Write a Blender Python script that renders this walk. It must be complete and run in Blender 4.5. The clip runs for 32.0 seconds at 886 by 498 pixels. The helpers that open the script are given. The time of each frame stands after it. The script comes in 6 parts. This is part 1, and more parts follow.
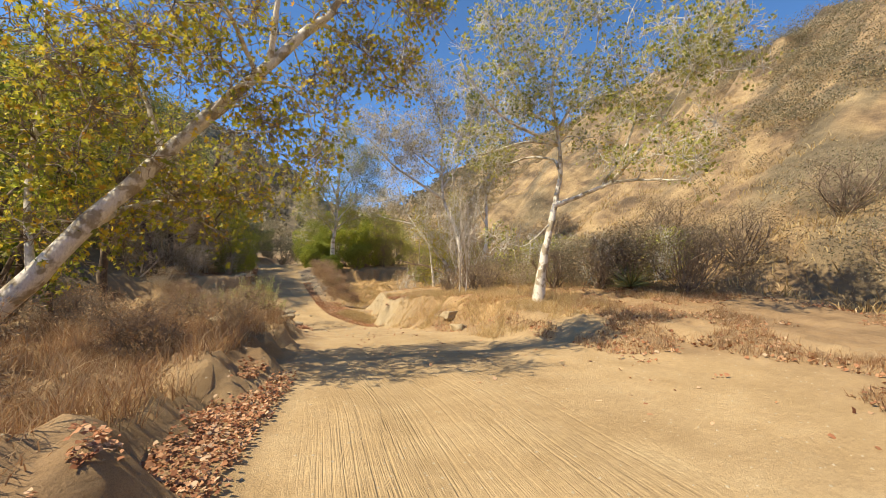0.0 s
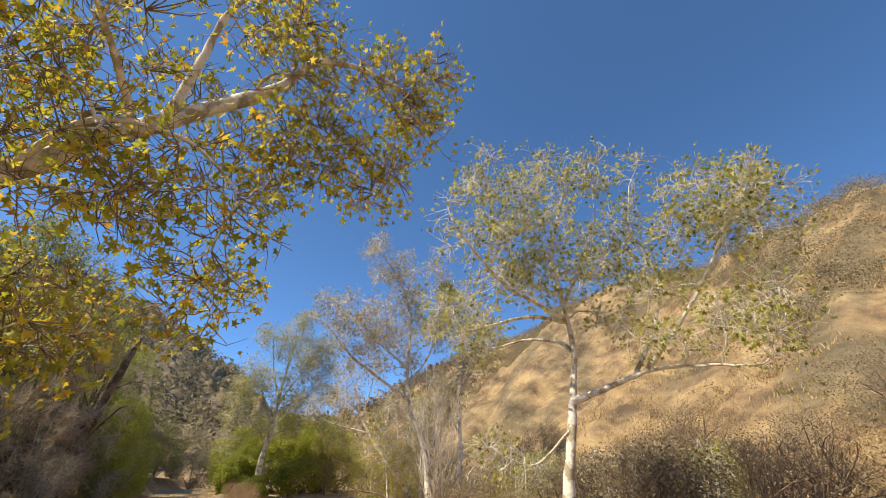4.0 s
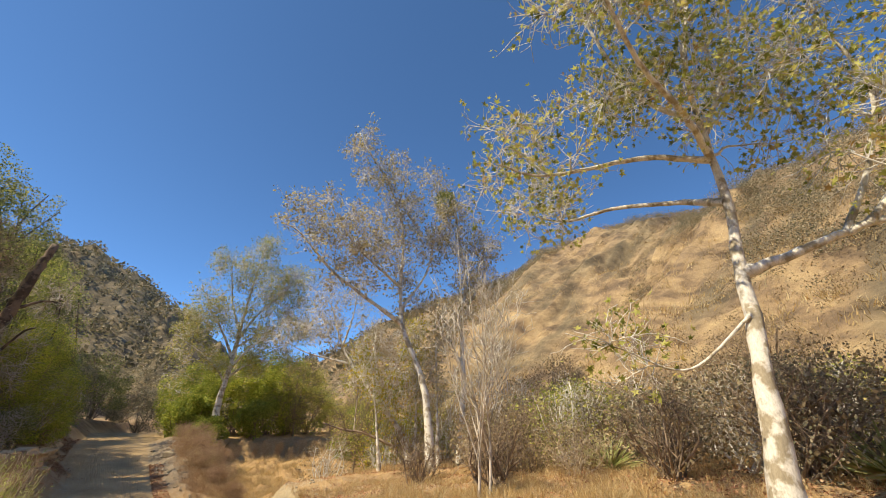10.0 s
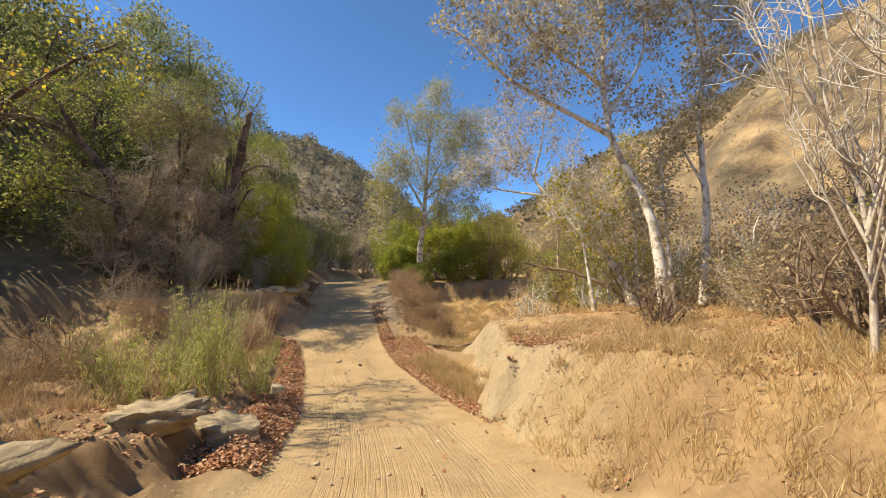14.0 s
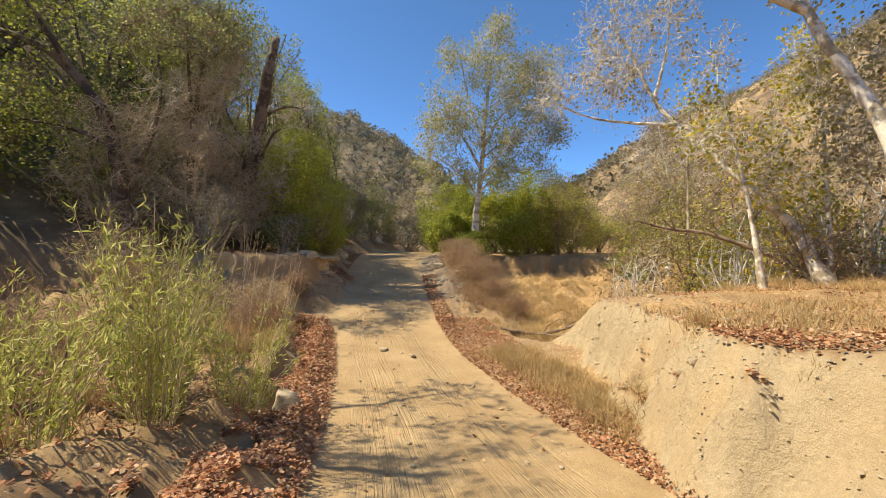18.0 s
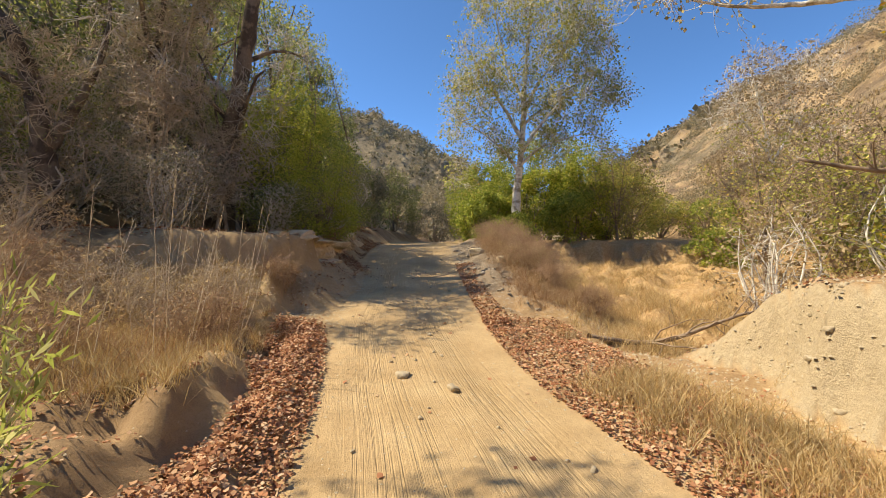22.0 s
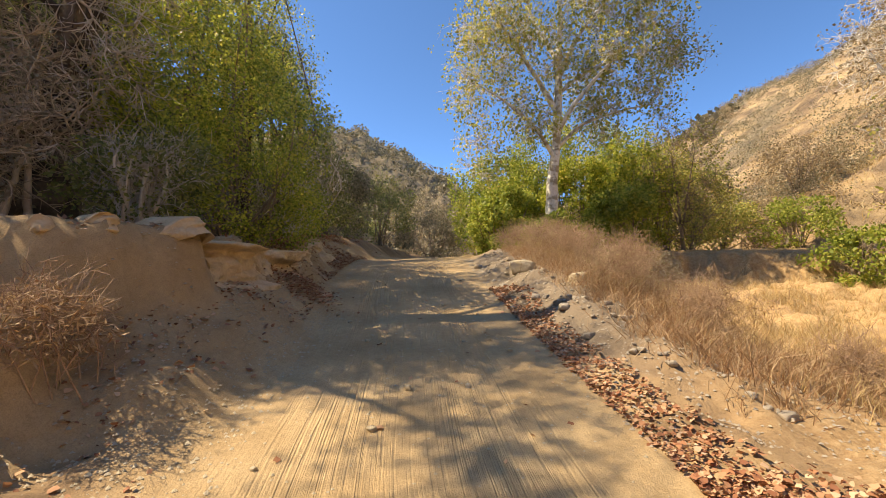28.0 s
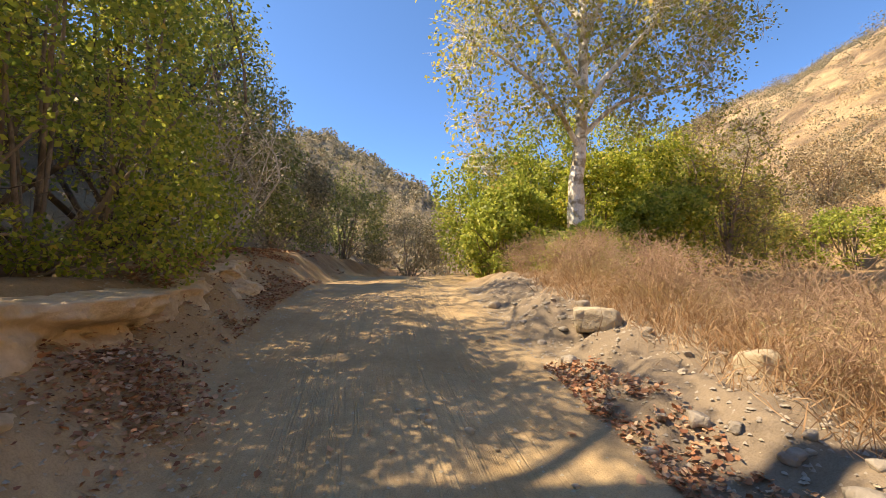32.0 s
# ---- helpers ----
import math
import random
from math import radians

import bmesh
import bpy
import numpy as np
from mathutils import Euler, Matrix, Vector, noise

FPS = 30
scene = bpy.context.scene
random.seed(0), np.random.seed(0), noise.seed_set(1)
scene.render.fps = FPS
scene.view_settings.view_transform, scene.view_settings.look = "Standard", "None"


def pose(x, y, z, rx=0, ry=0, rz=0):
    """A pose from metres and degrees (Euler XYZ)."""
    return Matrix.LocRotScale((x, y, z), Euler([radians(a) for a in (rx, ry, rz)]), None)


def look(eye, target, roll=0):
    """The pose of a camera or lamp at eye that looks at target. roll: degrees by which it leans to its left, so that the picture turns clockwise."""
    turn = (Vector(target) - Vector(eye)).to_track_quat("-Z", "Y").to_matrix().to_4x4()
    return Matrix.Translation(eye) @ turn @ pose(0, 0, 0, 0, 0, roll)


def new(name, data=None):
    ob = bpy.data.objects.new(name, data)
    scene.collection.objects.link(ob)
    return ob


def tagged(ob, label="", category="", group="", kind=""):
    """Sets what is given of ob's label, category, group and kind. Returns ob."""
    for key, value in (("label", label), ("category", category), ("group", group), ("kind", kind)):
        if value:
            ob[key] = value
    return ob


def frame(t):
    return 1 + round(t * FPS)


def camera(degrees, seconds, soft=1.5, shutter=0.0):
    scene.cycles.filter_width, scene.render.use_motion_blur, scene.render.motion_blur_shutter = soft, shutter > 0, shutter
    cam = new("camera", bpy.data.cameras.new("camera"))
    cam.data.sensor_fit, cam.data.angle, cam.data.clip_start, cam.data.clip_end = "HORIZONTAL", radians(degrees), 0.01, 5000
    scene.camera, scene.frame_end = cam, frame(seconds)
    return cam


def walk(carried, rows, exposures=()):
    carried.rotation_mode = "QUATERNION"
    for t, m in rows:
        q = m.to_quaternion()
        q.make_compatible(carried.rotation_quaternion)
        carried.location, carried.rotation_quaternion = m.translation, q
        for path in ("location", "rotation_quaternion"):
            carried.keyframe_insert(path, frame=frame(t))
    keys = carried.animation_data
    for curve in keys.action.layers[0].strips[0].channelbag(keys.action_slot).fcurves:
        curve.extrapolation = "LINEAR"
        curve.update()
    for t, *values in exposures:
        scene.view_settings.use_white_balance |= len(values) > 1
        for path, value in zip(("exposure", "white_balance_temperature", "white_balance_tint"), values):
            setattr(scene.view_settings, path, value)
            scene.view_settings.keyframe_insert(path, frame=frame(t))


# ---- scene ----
cam = camera(93.4, 32.0, 0.85)
PATH = [
    (0, (-0.263, 13.434, 3.315), (0.366, 15.332, 3.357), 0.4),
    (0.5, (-0.099, 13.928, 3.284), (0.548, 15.816, 3.418), 0.6),
    (1, (0.009, 14.433, 3.315), (0.681, 16.296, 3.596), 0.8),
    (1.5, (0.073, 14.878, 3.367), (0.765, 16.699, 3.821), 0.9),
    (2, (0.216, 15.3, 3.401), (0.911, 17.068, 4.027), 1.1),
    (2.5, (0.297, 15.734, 3.381), (0.982, 17.449, 4.148), 1.4),
    (3, (0.42, 16.166, 3.35), (1.091, 17.836, 4.222), 1.6),
    (3.5, (0.534, 16.505, 3.376), (1.209, 18.137, 4.315), 1.4),
    (5.5, (0.362, 17.871, 3.205), (1.122, 19.427, 4.207), 0.5),
    (6, (0.401, 18.287, 3.192), (1.174, 19.843, 4.184), 0.5),
    (6.5, (0.476, 18.75, 3.178), (1.265, 20.305, 4.157), 0.6),
    (7, (0.5, 19.236, 3.156), (1.308, 20.795, 4.113), 0.8),
    (7.5, (0.56, 19.655, 3.127), (1.386, 21.22, 4.058), 1.1),
    (8, (0.656, 20.107, 3.114), (1.499, 21.681, 4.015), 1.2),
    (8.5, (0.724, 20.587, 3.098), (1.574, 22.174, 3.969), 1.2),
    (9, (0.814, 20.986, 3.058), (1.672, 22.584, 3.901), 1.2),
    (9.5, (0.946, 21.388, 3.05), (1.815, 22.995, 3.863), 0.9),
    (10, (0.984, 21.818, 3.015), (1.869, 23.43, 3.801), 0.6),
    (10.5, (1.034, 22.243, 3.004), (1.938, 23.858, 3.764), 0.0),
    (11, (1.13, 22.679, 2.972), (2.046, 24.293, 3.719), -0.3),
    (11.5, (1.209, 23.158, 2.941), (2.114, 24.787, 3.667), -0.4),
    (12, (1.313, 23.57, 2.88), (2.177, 25.241, 3.56), -0.4),
    (12.5, (1.473, 24.036, 2.822), (2.218, 25.8, 3.398), -0.0),
    (13, (1.532, 24.482, 2.738), (2.085, 26.357, 3.16), -0.0),
    (13.5, (1.643, 24.952, 2.651), (1.957, 26.911, 2.909), -0.2),
    (14, (1.688, 25.384, 2.575), (1.831, 27.374, 2.711), -0.2),
    (14.5, (1.66, 25.861, 2.514), (1.715, 27.86, 2.577), -0.2),
    (16.5, (1.164, 28.0, 2.23), (1.144, 30.0, 2.253), 0.7),
    (17, (1.059, 28.444, 2.157), (1.034, 30.443, 2.189), 0.6),
    (17.5, (0.971, 28.911, 2.09), (0.938, 30.91, 2.129), 0.7),
    (18, (0.921, 29.389, 2.043), (0.872, 31.387, 2.089), 0.8),
    (18.5, (0.935, 29.887, 2.0), (0.867, 31.886, 2.049), 0.9),
    (19, (0.874, 30.384, 1.927), (0.792, 32.382, 1.979), 0.9),
    (19.5, (0.827, 30.875, 1.832), (0.729, 32.872, 1.883), 0.8),
    (20, (0.751, 31.349, 1.76), (0.637, 33.345, 1.809), 0.4),
    (20.5, (0.644, 31.787, 1.707), (0.518, 33.783, 1.753), 0.0),
    (21, (0.585, 32.243, 1.655), (0.444, 34.237, 1.695), -0.2),
    (21.5, (0.478, 32.741, 1.594), (0.322, 34.735, 1.634), -0.3),
    (22, (0.404, 33.227, 1.525), (0.234, 35.219, 1.571), -0.3),
    (22.5, (0.337, 33.667, 1.459), (0.153, 35.657, 1.524), -0.6),
    (23, (0.261, 34.104, 1.398), (0.071, 36.093, 1.486), -0.8),
    (23.5, (0.19, 34.571, 1.365), (-0.008, 36.558, 1.473), -0.9),
    (24, (0.052, 35.038, 1.311), (-0.153, 37.024, 1.43), -1.0),
    (24.5, (-0.018, 35.53, 1.275), (-0.233, 37.514, 1.398), -0.9),
    (25, (-0.099, 36.012, 1.267), (-0.329, 37.994, 1.391), -0.7),
    (25.5, (-0.189, 36.443, 1.3), (-0.432, 38.424, 1.428), -0.6),
    (27.5, (-0.608, 38.291, 1.437), (-0.751, 40.281, 1.583), -0.8),
    (28, (-0.768, 38.761, 1.522), (-0.872, 40.753, 1.666), -1.0),
    (28.5, (-0.857, 39.298, 1.601), (-0.927, 41.292, 1.747), -1.1),
    (29, (-0.912, 39.808, 1.654), (-0.961, 41.802, 1.805), -1.1),
    (29.5, (-0.971, 40.309, 1.682), (-1.017, 42.302, 1.836), -0.8),
    (30, (-0.993, 40.792, 1.738), (-1.049, 42.785, 1.887), -0.6),
    (30.5, (-1.104, 41.229, 1.86), (-1.168, 43.223, 2.007), -0.6),
    (31, (-1.188, 41.677, 1.938), (-1.243, 43.671, 2.082), -0.8),
    (31.5, (-1.251, 42.079, 2.012), (-1.287, 44.071, 2.18), -1.3),
    (32, (-1.36, 42.489, 2.089), (-1.317, 44.48, 2.27), -0.7),
]
walk(cam, [(t, look(eye, target, roll)) for t, eye, target, roll in PATH], [(0, 0.45, 7350, 6), (5, 0.42, 7350, 6), (9, 0.33, 7350, 6), (12, 0.40, 7350, 6), (14, 0.45, 7350, 6), (19, 0.52, 7350, 6), (25, 0.62, 7450, 8), (28, 0.80, 7900, 10), (30, 1.06, 8100, 12), (32, 1.06, 8000, 12)])

# ---- light ----
SUN_AZ, SUN_EL = math.atan2(-1.0, -0.01), radians(52)
world = bpy.data.worlds.new("sky")
scene.world = world
world.use_nodes = True
wn, wl = world.node_tree.nodes, world.node_tree.links
sky = wn.new("ShaderNodeTexSky")
sky.sky_type, sky.sun_disc = "NISHITA", False
sky.sun_elevation, sky.sun_rotation = SUN_EL, SUN_AZ
sky.air_density, sky.dust_density, sky.ozone_density, sky.altitude = 0.55, 0.25, 9.0, 2500
tint = wn.new("ShaderNodeMix")
tint.data_type, tint.blend_type = "RGBA", "MULTIPLY"
tint.inputs[0].default_value = 1.0
tint.inputs[7].default_value = (0.78, 0.95, 0.96, 1)
wl.new(sky.outputs[0], tint.inputs[6])
wl.new(tint.outputs[2], wn["Background"].inputs[0])
wn["Background"].inputs[1].default_value = 0.27
sun_data = bpy.data.lights.new("sun", "SUN")
sun_data.energy, sun_data.angle, sun_data.color = 5.0, radians(0.53), (1.0, 0.88, 0.71)
sun = new("sun", sun_data)
sun.matrix_world = look((0, 0, 60), (-math.sin(SUN_AZ) * math.cos(SUN_EL), -math.cos(SUN_AZ) * math.cos(SUN_EL), 60 - math.sin(SUN_EL)))

# ---- materials ----
RNG = np.random.default_rng(7)


def material(name, rough=0.9):
    m = bpy.data.materials.new(name)
    m.use_nodes = True
    b = m.node_tree.nodes["Principled BSDF"]
    b.inputs["Roughness"].default_value = rough
    b.inputs["Specular IOR Level"].default_value = 0.35
    return m, m.node_tree.nodes, m.node_tree.links, b


def ramp(n, stops):
    r = n.new("ShaderNodeValToRGB")
    e = r.color_ramp.elements
    while len(e) < len(stops):
        e.new(0.5)
    for k, (p, c) in zip(e, stops):
        k.position, k.color = p, (*c, 1)
    return r


def noise_tex(n, l, scale, detail=6, rough=0.6, vec=None, stretch=None):
    t = n.new("ShaderNodeTexNoise")
    t.inputs["Scale"].default_value, t.inputs["Detail"].default_value, t.inputs["Roughness"].default_value = scale, detail, rough
    if vec is None:
        g = n.new("ShaderNodeNewGeometry")
        vec = g.outputs["Position"]
    if stretch:
        mp = n.new("ShaderNodeMapping")
        mp.inputs["Scale"].default_value = stretch
        l.new(vec, mp.inputs["Vector"])
        vec = mp.outputs[0]
    l.new(vec, t.inputs["Vector"])
    return t


def mix(n, l, fac, a, b, mode="MIX"):
    x = n.new("ShaderNodeMix")
    x.data_type, x.blend_type = "RGBA", mode
    for sock, v in ((x.inputs[0], fac), (x.inputs[6], a), (x.inputs[7], b)):
        if isinstance(v, (int, float)):
            sock.default_value = v
        elif isinstance(v, tuple):
            sock.default_value = (*v, 1)
        else:
            l.new(v, sock)
    return x.outputs[2]


def bump(n, l, b, height, strength, dist):
    x = n.new("ShaderNodeBump")
    x.inputs["Strength"].default_value, x.inputs["Distance"].default_value = strength, dist
    l.new(height, x.inputs["Height"])
    l.new(x.outputs[0], b.inputs["Normal"])
    return x


def attr(n, name):
    a = n.new("ShaderNodeAttribute")
    a.attribute_name = name
    return a.outputs["Fac"]


def math_node(n, l, op, a, b=0.0):
    x = n.new("ShaderNodeMath")
    x.operation = op
    for sock, v in ((x.inputs[0], a), (x.inputs[1], b)):
        if isinstance(v, (int, float)):
            sock.default_value = v
        else:
            l.new(v, sock)
    return x.outputs[0]


def ground_material():
    m, n, l, b = material("ground_earth", 0.95)
    fine = noise_tex(n, l, 14, 8, 0.7)
    mid = noise_tex(n, l, 1.3, 6, 0.6)
    grit = noise_tex(n, l, 90, 3, 0.8)
    soil = ramp(n, [(0.25, (0.20, 0.13, 0.07)), (0.5, (0.33, 0.22, 0.12)), (0.75, (0.45, 0.31, 0.17))])
    l.new(mid.outputs[0], soil.inputs[0])
    sand = ramp(n, [(0.3, (0.43, 0.30, 0.155)), (0.55, (0.52, 0.375, 0.205)), (0.8, (0.58, 0.44, 0.255))])
    l.new(mid.outputs[0], sand.inputs[0])
    hill = ramp(n, [(0.36, (0.14, 0.10, 0.065)), (0.45, (0.25, 0.175, 0.105)), (0.53, (0.38, 0.27, 0.15)), (0.70, (0.58, 0.43, 0.23))])
    hm = noise_tex(n, l, 0.55, 9, 0.68, stretch=(1, 0.6, 1))
    l.new(hm.outputs[0], hill.inputs[0])
    gold = ramp(n, [(0.3, (0.34, 0.20, 0.09)), (0.5, (0.50, 0.33, 0.16)), (0.7, (0.62, 0.46, 0.25))])
    l.new(fine.outputs[0], gold.inputs[0])
    c = mix(n, l, attr(n, "sand"), soil.outputs[0], sand.outputs[0])
    c = mix(n, l, attr(n, "gold"), c, gold.outputs[0])
    c = mix(n, l, attr(n, "hill"), c, hill.outputs[0])
    scrub = ramp(n, [(0.35, (0.10, 0.085, 0.055)), (0.55, (0.20, 0.165, 0.105)), (0.72, (0.36, 0.28, 0.17))])
    l.new(hm.outputs[0], scrub.inputs[0])
    c = mix(n, l, attr(n, "scrub"), c, scrub.outputs[0])
    pale = mix(n, l, 0.8, c, (0.50, 0.42, 0.285))
    c = mix(n, l, attr(n, "pale"), c, pale)
    grey = mix(n, l, 0.75, c, (0.215, 0.185, 0.145))
    c = mix(n, l, attr(n, "grey"), c, grey)
    speck = ramp(n, [(0.35, (0.6, 0.58, 0.55)), (0.55, (1, 1, 1))])
    l.new(grit.outputs[0], speck.inputs[0])
    c = mix(n, l, 0.55, c, speck.outputs[0], "MULTIPLY")
    blot = ramp(n, [(0.3, (0.74, 0.72, 0.7)), (0.6, (1, 1, 1))])
    l.new(fine.outputs[0], blot.inputs[0])
    c = mix(n, l, 0.6, c, blot.outputs[0], "MULTIPLY")
    l.new(c, b.inputs["Base Color"])
    # wheel tracks run along the road
    comb = n.new("ShaderNodeCombineXYZ")
    l.new(attr(n, "across"), comb.inputs[0])
    g = n.new("ShaderNodeNewGeometry")
    sep = n.new("ShaderNodeSeparateXYZ")
    l.new(g.outputs["Position"], sep.inputs[0])
    l.new(math_node(n, l, "MULTIPLY", sep.outputs[1], 0.014), comb.inputs[1])
    tread_n = noise_tex(n, l, 26, 3, 0.6, vec=comb.outputs[0])
    tread = ramp(n, [(0.40, (0, 0, 0)), (0.50, (1, 1, 1)), (0.62, (0.75, 0.75, 0.75))])
    l.new(tread_n.outputs[0], tread.inputs[0])
    h = math_node(n, l, "MULTIPLY", tread.outputs[0], attr(n, "track"))
    h = math_node(n, l, "ADD", math_node(n, l, "MULTIPLY", math_node(n, l, "MULTIPLY", h, mid.outputs[0]), 1.2), math_node(n, l, "MULTIPLY", fine.outputs[0], 0.7))
    h = math_node(n, l, "ADD", h, math_node(n, l, "MULTIPLY", grit.outputs[0], 0.25))
    rough = noise_tex(n, l, 3.2, 7, 0.75)
    h = math_node(n, l, "ADD", h, math_node(n, l, "MULTIPLY", math_node(n, l, "MULTIPLY", rough.outputs[0], 4.0), math_node(n, l, "ADD", attr(n, "hill"), attr(n, "pale"))))
    bump(n, l, b, h, 0.6, 0.06)
    return m


def bark_material(name, light, dark, patch, scale=3.0):
    m, n, l, b = material(name, 0.85)
    a = noise_tex(n, l, scale, 4, 0.55)
    f = noise_tex(n, l, scale * 9, 5, 0.7, stretch=(1, 1, 0.4))
    r = ramp(n, [(patch - 0.06, dark), (patch + 0.03, light)])
    l.new(a.outputs[0], r.inputs[0])
    s = ramp(n, [(0.3, (0.62, 0.6, 0.57)), (0.6, (1, 1, 1))])
    l.new(f.outputs[0], s.inputs[0])
    l.new(mix(n, l, 0.8, r.outputs[0], s.outputs[0], "MULTIPLY"), b.inputs["Base Color"])
    bump(n, l, b, f.outputs[0], 0.6, 0.02)
    return m


def leaf_material(name, stops, through_light=0.35, rough=0.55):
    m, n, l, b = material(name, rough)
    g = n.new("ShaderNodeNewGeometry")
    r = ramp(n, stops)
    l.new(g.outputs["Random Per Island"], r.inputs[0])
    v = noise_tex(n, l, 0.7, 3, 0.5)
    vr = ramp(n, [(0.35, (0.7, 0.72, 0.7)), (0.65, (1.0, 1.0, 1.0))])
    l.new(v.outputs[0], vr.inputs[0])
    c = mix(n, l, 0.7, r.outputs[0], vr.outputs[0], "MULTIPLY")
    l.new(c, b.inputs["Base Color"])
    tr = n.new("ShaderNodeBsdfTranslucent")
    l.new(c, tr.inputs["Color"])
    ms = n.new("ShaderNodeMixShader")
    ms.inputs[0].default_value = through_light
    l.new(b.outputs[0], ms.inputs[1])
    l.new(tr.outputs[0], ms.inputs[2])
    l.new(ms.outputs[0], n["Material Output"].inputs[0])
    return m


def stone_material(name, c0, c1):
    m, n, l, b = material(name, 0.9)
    a = noise_tex(n, l, 6, 8, 0.7)
    r = ramp(n, [(0.3, c0), (0.7, c1)])
    l.new(a.outputs[0], r.inputs[0])
    l.new(r.outputs[0], b.inputs["Base Color"])
    bump(n, l, b, a.outputs[0], 0.8, 0.06)
    return m


GROUND = ground_material()
BARK_WHITE = bark_material("sycamore_bark", (0.84, 0.80, 0.72), (0.42, 0.36, 0.26), 0.475, 4.5)
BARK_TAN = bark_material("weathered_sycamore_bark", (0.58, 0.51, 0.40), (0.30, 0.24, 0.17), 0.47)
BARK_DARK = bark_material("oak_bark", (0.24, 0.18, 0.13), (0.10, 0.075, 0.055), 0.5)
BARK_GREY = bark_material("dead_wood", (0.66, 0.60, 0.53), (0.42, 0.37, 0.31), 0.45)
TWIG_WHITE = bark_material("pale_twig", (0.80, 0.77, 0.72), (0.56, 0.52, 0.47), 0.45)
TWIG_BROWN = bark_material("brown_twig", (0.34, 0.26, 0.19), (0.18, 0.135, 0.10), 0.45)
TWIG_TAN = bark_material("tan_twig", (0.64, 0.53, 0.40), (0.42, 0.33, 0.24), 0.45)
TWIG_RUST = bark_material("rusty_twig", (0.48, 0.33, 0.22), (0.29, 0.18, 0.12), 0.45)
LEAF_YELLOW = leaf_material("yellow_green_sycamore_leaf", [(0.0, (0.24, 0.26, 0.045)), (0.35, (0.48, 0.48, 0.07)), (0.65, (0.68, 0.60, 0.085)), (0.9, (0.80, 0.58, 0.065)), (1.0, (0.60, 0.30, 0.06))], 0.52)
LEAF_MID = leaf_material("evergreen_shrub_leaf", [(0.0, (0.16, 0.20, 0.05)), (0.5, (0.36, 0.41, 0.09)), (0.85, (0.55, 0.55, 0.15)), (1.0, (0.62, 0.54, 0.20))], 0.6, 0.4)
LEAF_OLIVE = leaf_material("olive_brown_sycamore_leaf", [(0.0, (0.15, 0.18, 0.04)), (0.35, (0.42, 0.44, 0.10)), (0.7, (0.68, 0.66, 0.20)), (0.9, (0.76, 0.66, 0.26)), (1.0, (0.58, 0.36, 0.13))], 0.45)
LEAF_POPLAR = leaf_material("yellow_green_cottonwood_leaf", [(0.0, (0.26, 0.29, 0.07)), (0.5, (0.50, 0.50, 0.13)), (0.85, (0.70, 0.60, 0.19)), (1.0, (0.72, 0.50, 0.16))], 0.5)
LEAF_GREEN = leaf_material("glossy_green_leaf", [(0.0, (0.18, 0.24, 0.045)), (0.5, (0.42, 0.47, 0.08)), (0.85, (0.64, 0.62, 0.11)), (1.0, (0.70, 0.55, 0.13))], 0.62, 0.4)
LEAF_LIME = leaf_material("bright_green_leaf", [(0.0, (0.20, 0.26, 0.05)), (0.6, (0.40, 0.46, 0.085)), (1.0, (0.60, 0.56, 0.13))], 0.5)
LEAF_OAK = leaf_material("dark_oak_leaf", [(0.0, (0.15, 0.18, 0.06)), (0.6, (0.32, 0.34, 0.11)), (1.0, (0.54, 0.50, 0.21))], 0.55)
LEAF_GREY = leaf_material("grey_green_brush_leaf", [(0.0, (0.182, 0.175, 0.098)), (0.5, (0.350, 0.308, 0.196)), (1.0, (0.588, 0.504, 0.350))], 0.35)
LEAF_FAR = leaf_material("far_chaparral_leaf", [(0.0, (0.13, 0.12, 0.07)), (0.6, (0.24, 0.21, 0.13)), (1.0, (0.40, 0.33, 0.22))], 0.35)
LEAF_ROSE = leaf_material("dry_rose_brown_leaf", [(0.0, (0.32, 0.28, 0.12)), (0.4, (0.54, 0.46, 0.25)), (0.8, (0.68, 0.56, 0.38)), (1.0, (0.74, 0.64, 0.28))], 0.55)
LEAF_BROWN = leaf_material("brown_dry_leaf", [(0.0, (0.27, 0.19, 0.11)), (0.5, (0.44, 0.33, 0.19)), (1.0, (0.60, 0.48, 0.29))], 0.42)
LEAF_FALLEN = leaf_material("fallen_russet_leaf", [(0.0, (0.24, 0.095, 0.05)), (0.35, (0.44, 0.20, 0.10)), (0.75, (0.60, 0.35, 0.20)), (1.0, (0.68, 0.50, 0.34))], 0.15, 0.75)
GRASS_GOLD = leaf_material("golden_dry_grass", [(0.0, (0.45, 0.29, 0.12)), (0.5, (0.64, 0.47, 0.23)), (1.0, (0.78, 0.64, 0.40))], 0.35, 0.7)
GRASS_RUST = leaf_material("rusty_dry_grass", [(0.0, (0.29, 0.15, 0.075)), (0.5, (0.46, 0.29, 0.16)), (1.0, (0.64, 0.48, 0.31))], 0.3, 0.8)
LEAF_SAGE = leaf_material("pale_willow_leaf", [(0.0, (0.34, 0.39, 0.09)), (0.6, (0.58, 0.61, 0.18)), (1.0, (0.75, 0.72, 0.36))], 0.5)
LEAF_YUCCA = leaf_material("yucca_blade", [(0.0, (0.26, 0.30, 0.09)), (0.7, (0.50, 0.50, 0.22)), (1.0, (0.56, 0.44, 0.24))], 0.25, 0.5)
BANK = stone_material("ochre_bank_earth", (0.46, 0.33, 0.19), (0.70, 0.54, 0.34))
DUST = stone_material("dusty_earth_lump", (0.28, 0.22, 0.14), (0.52, 0.42, 0.27))
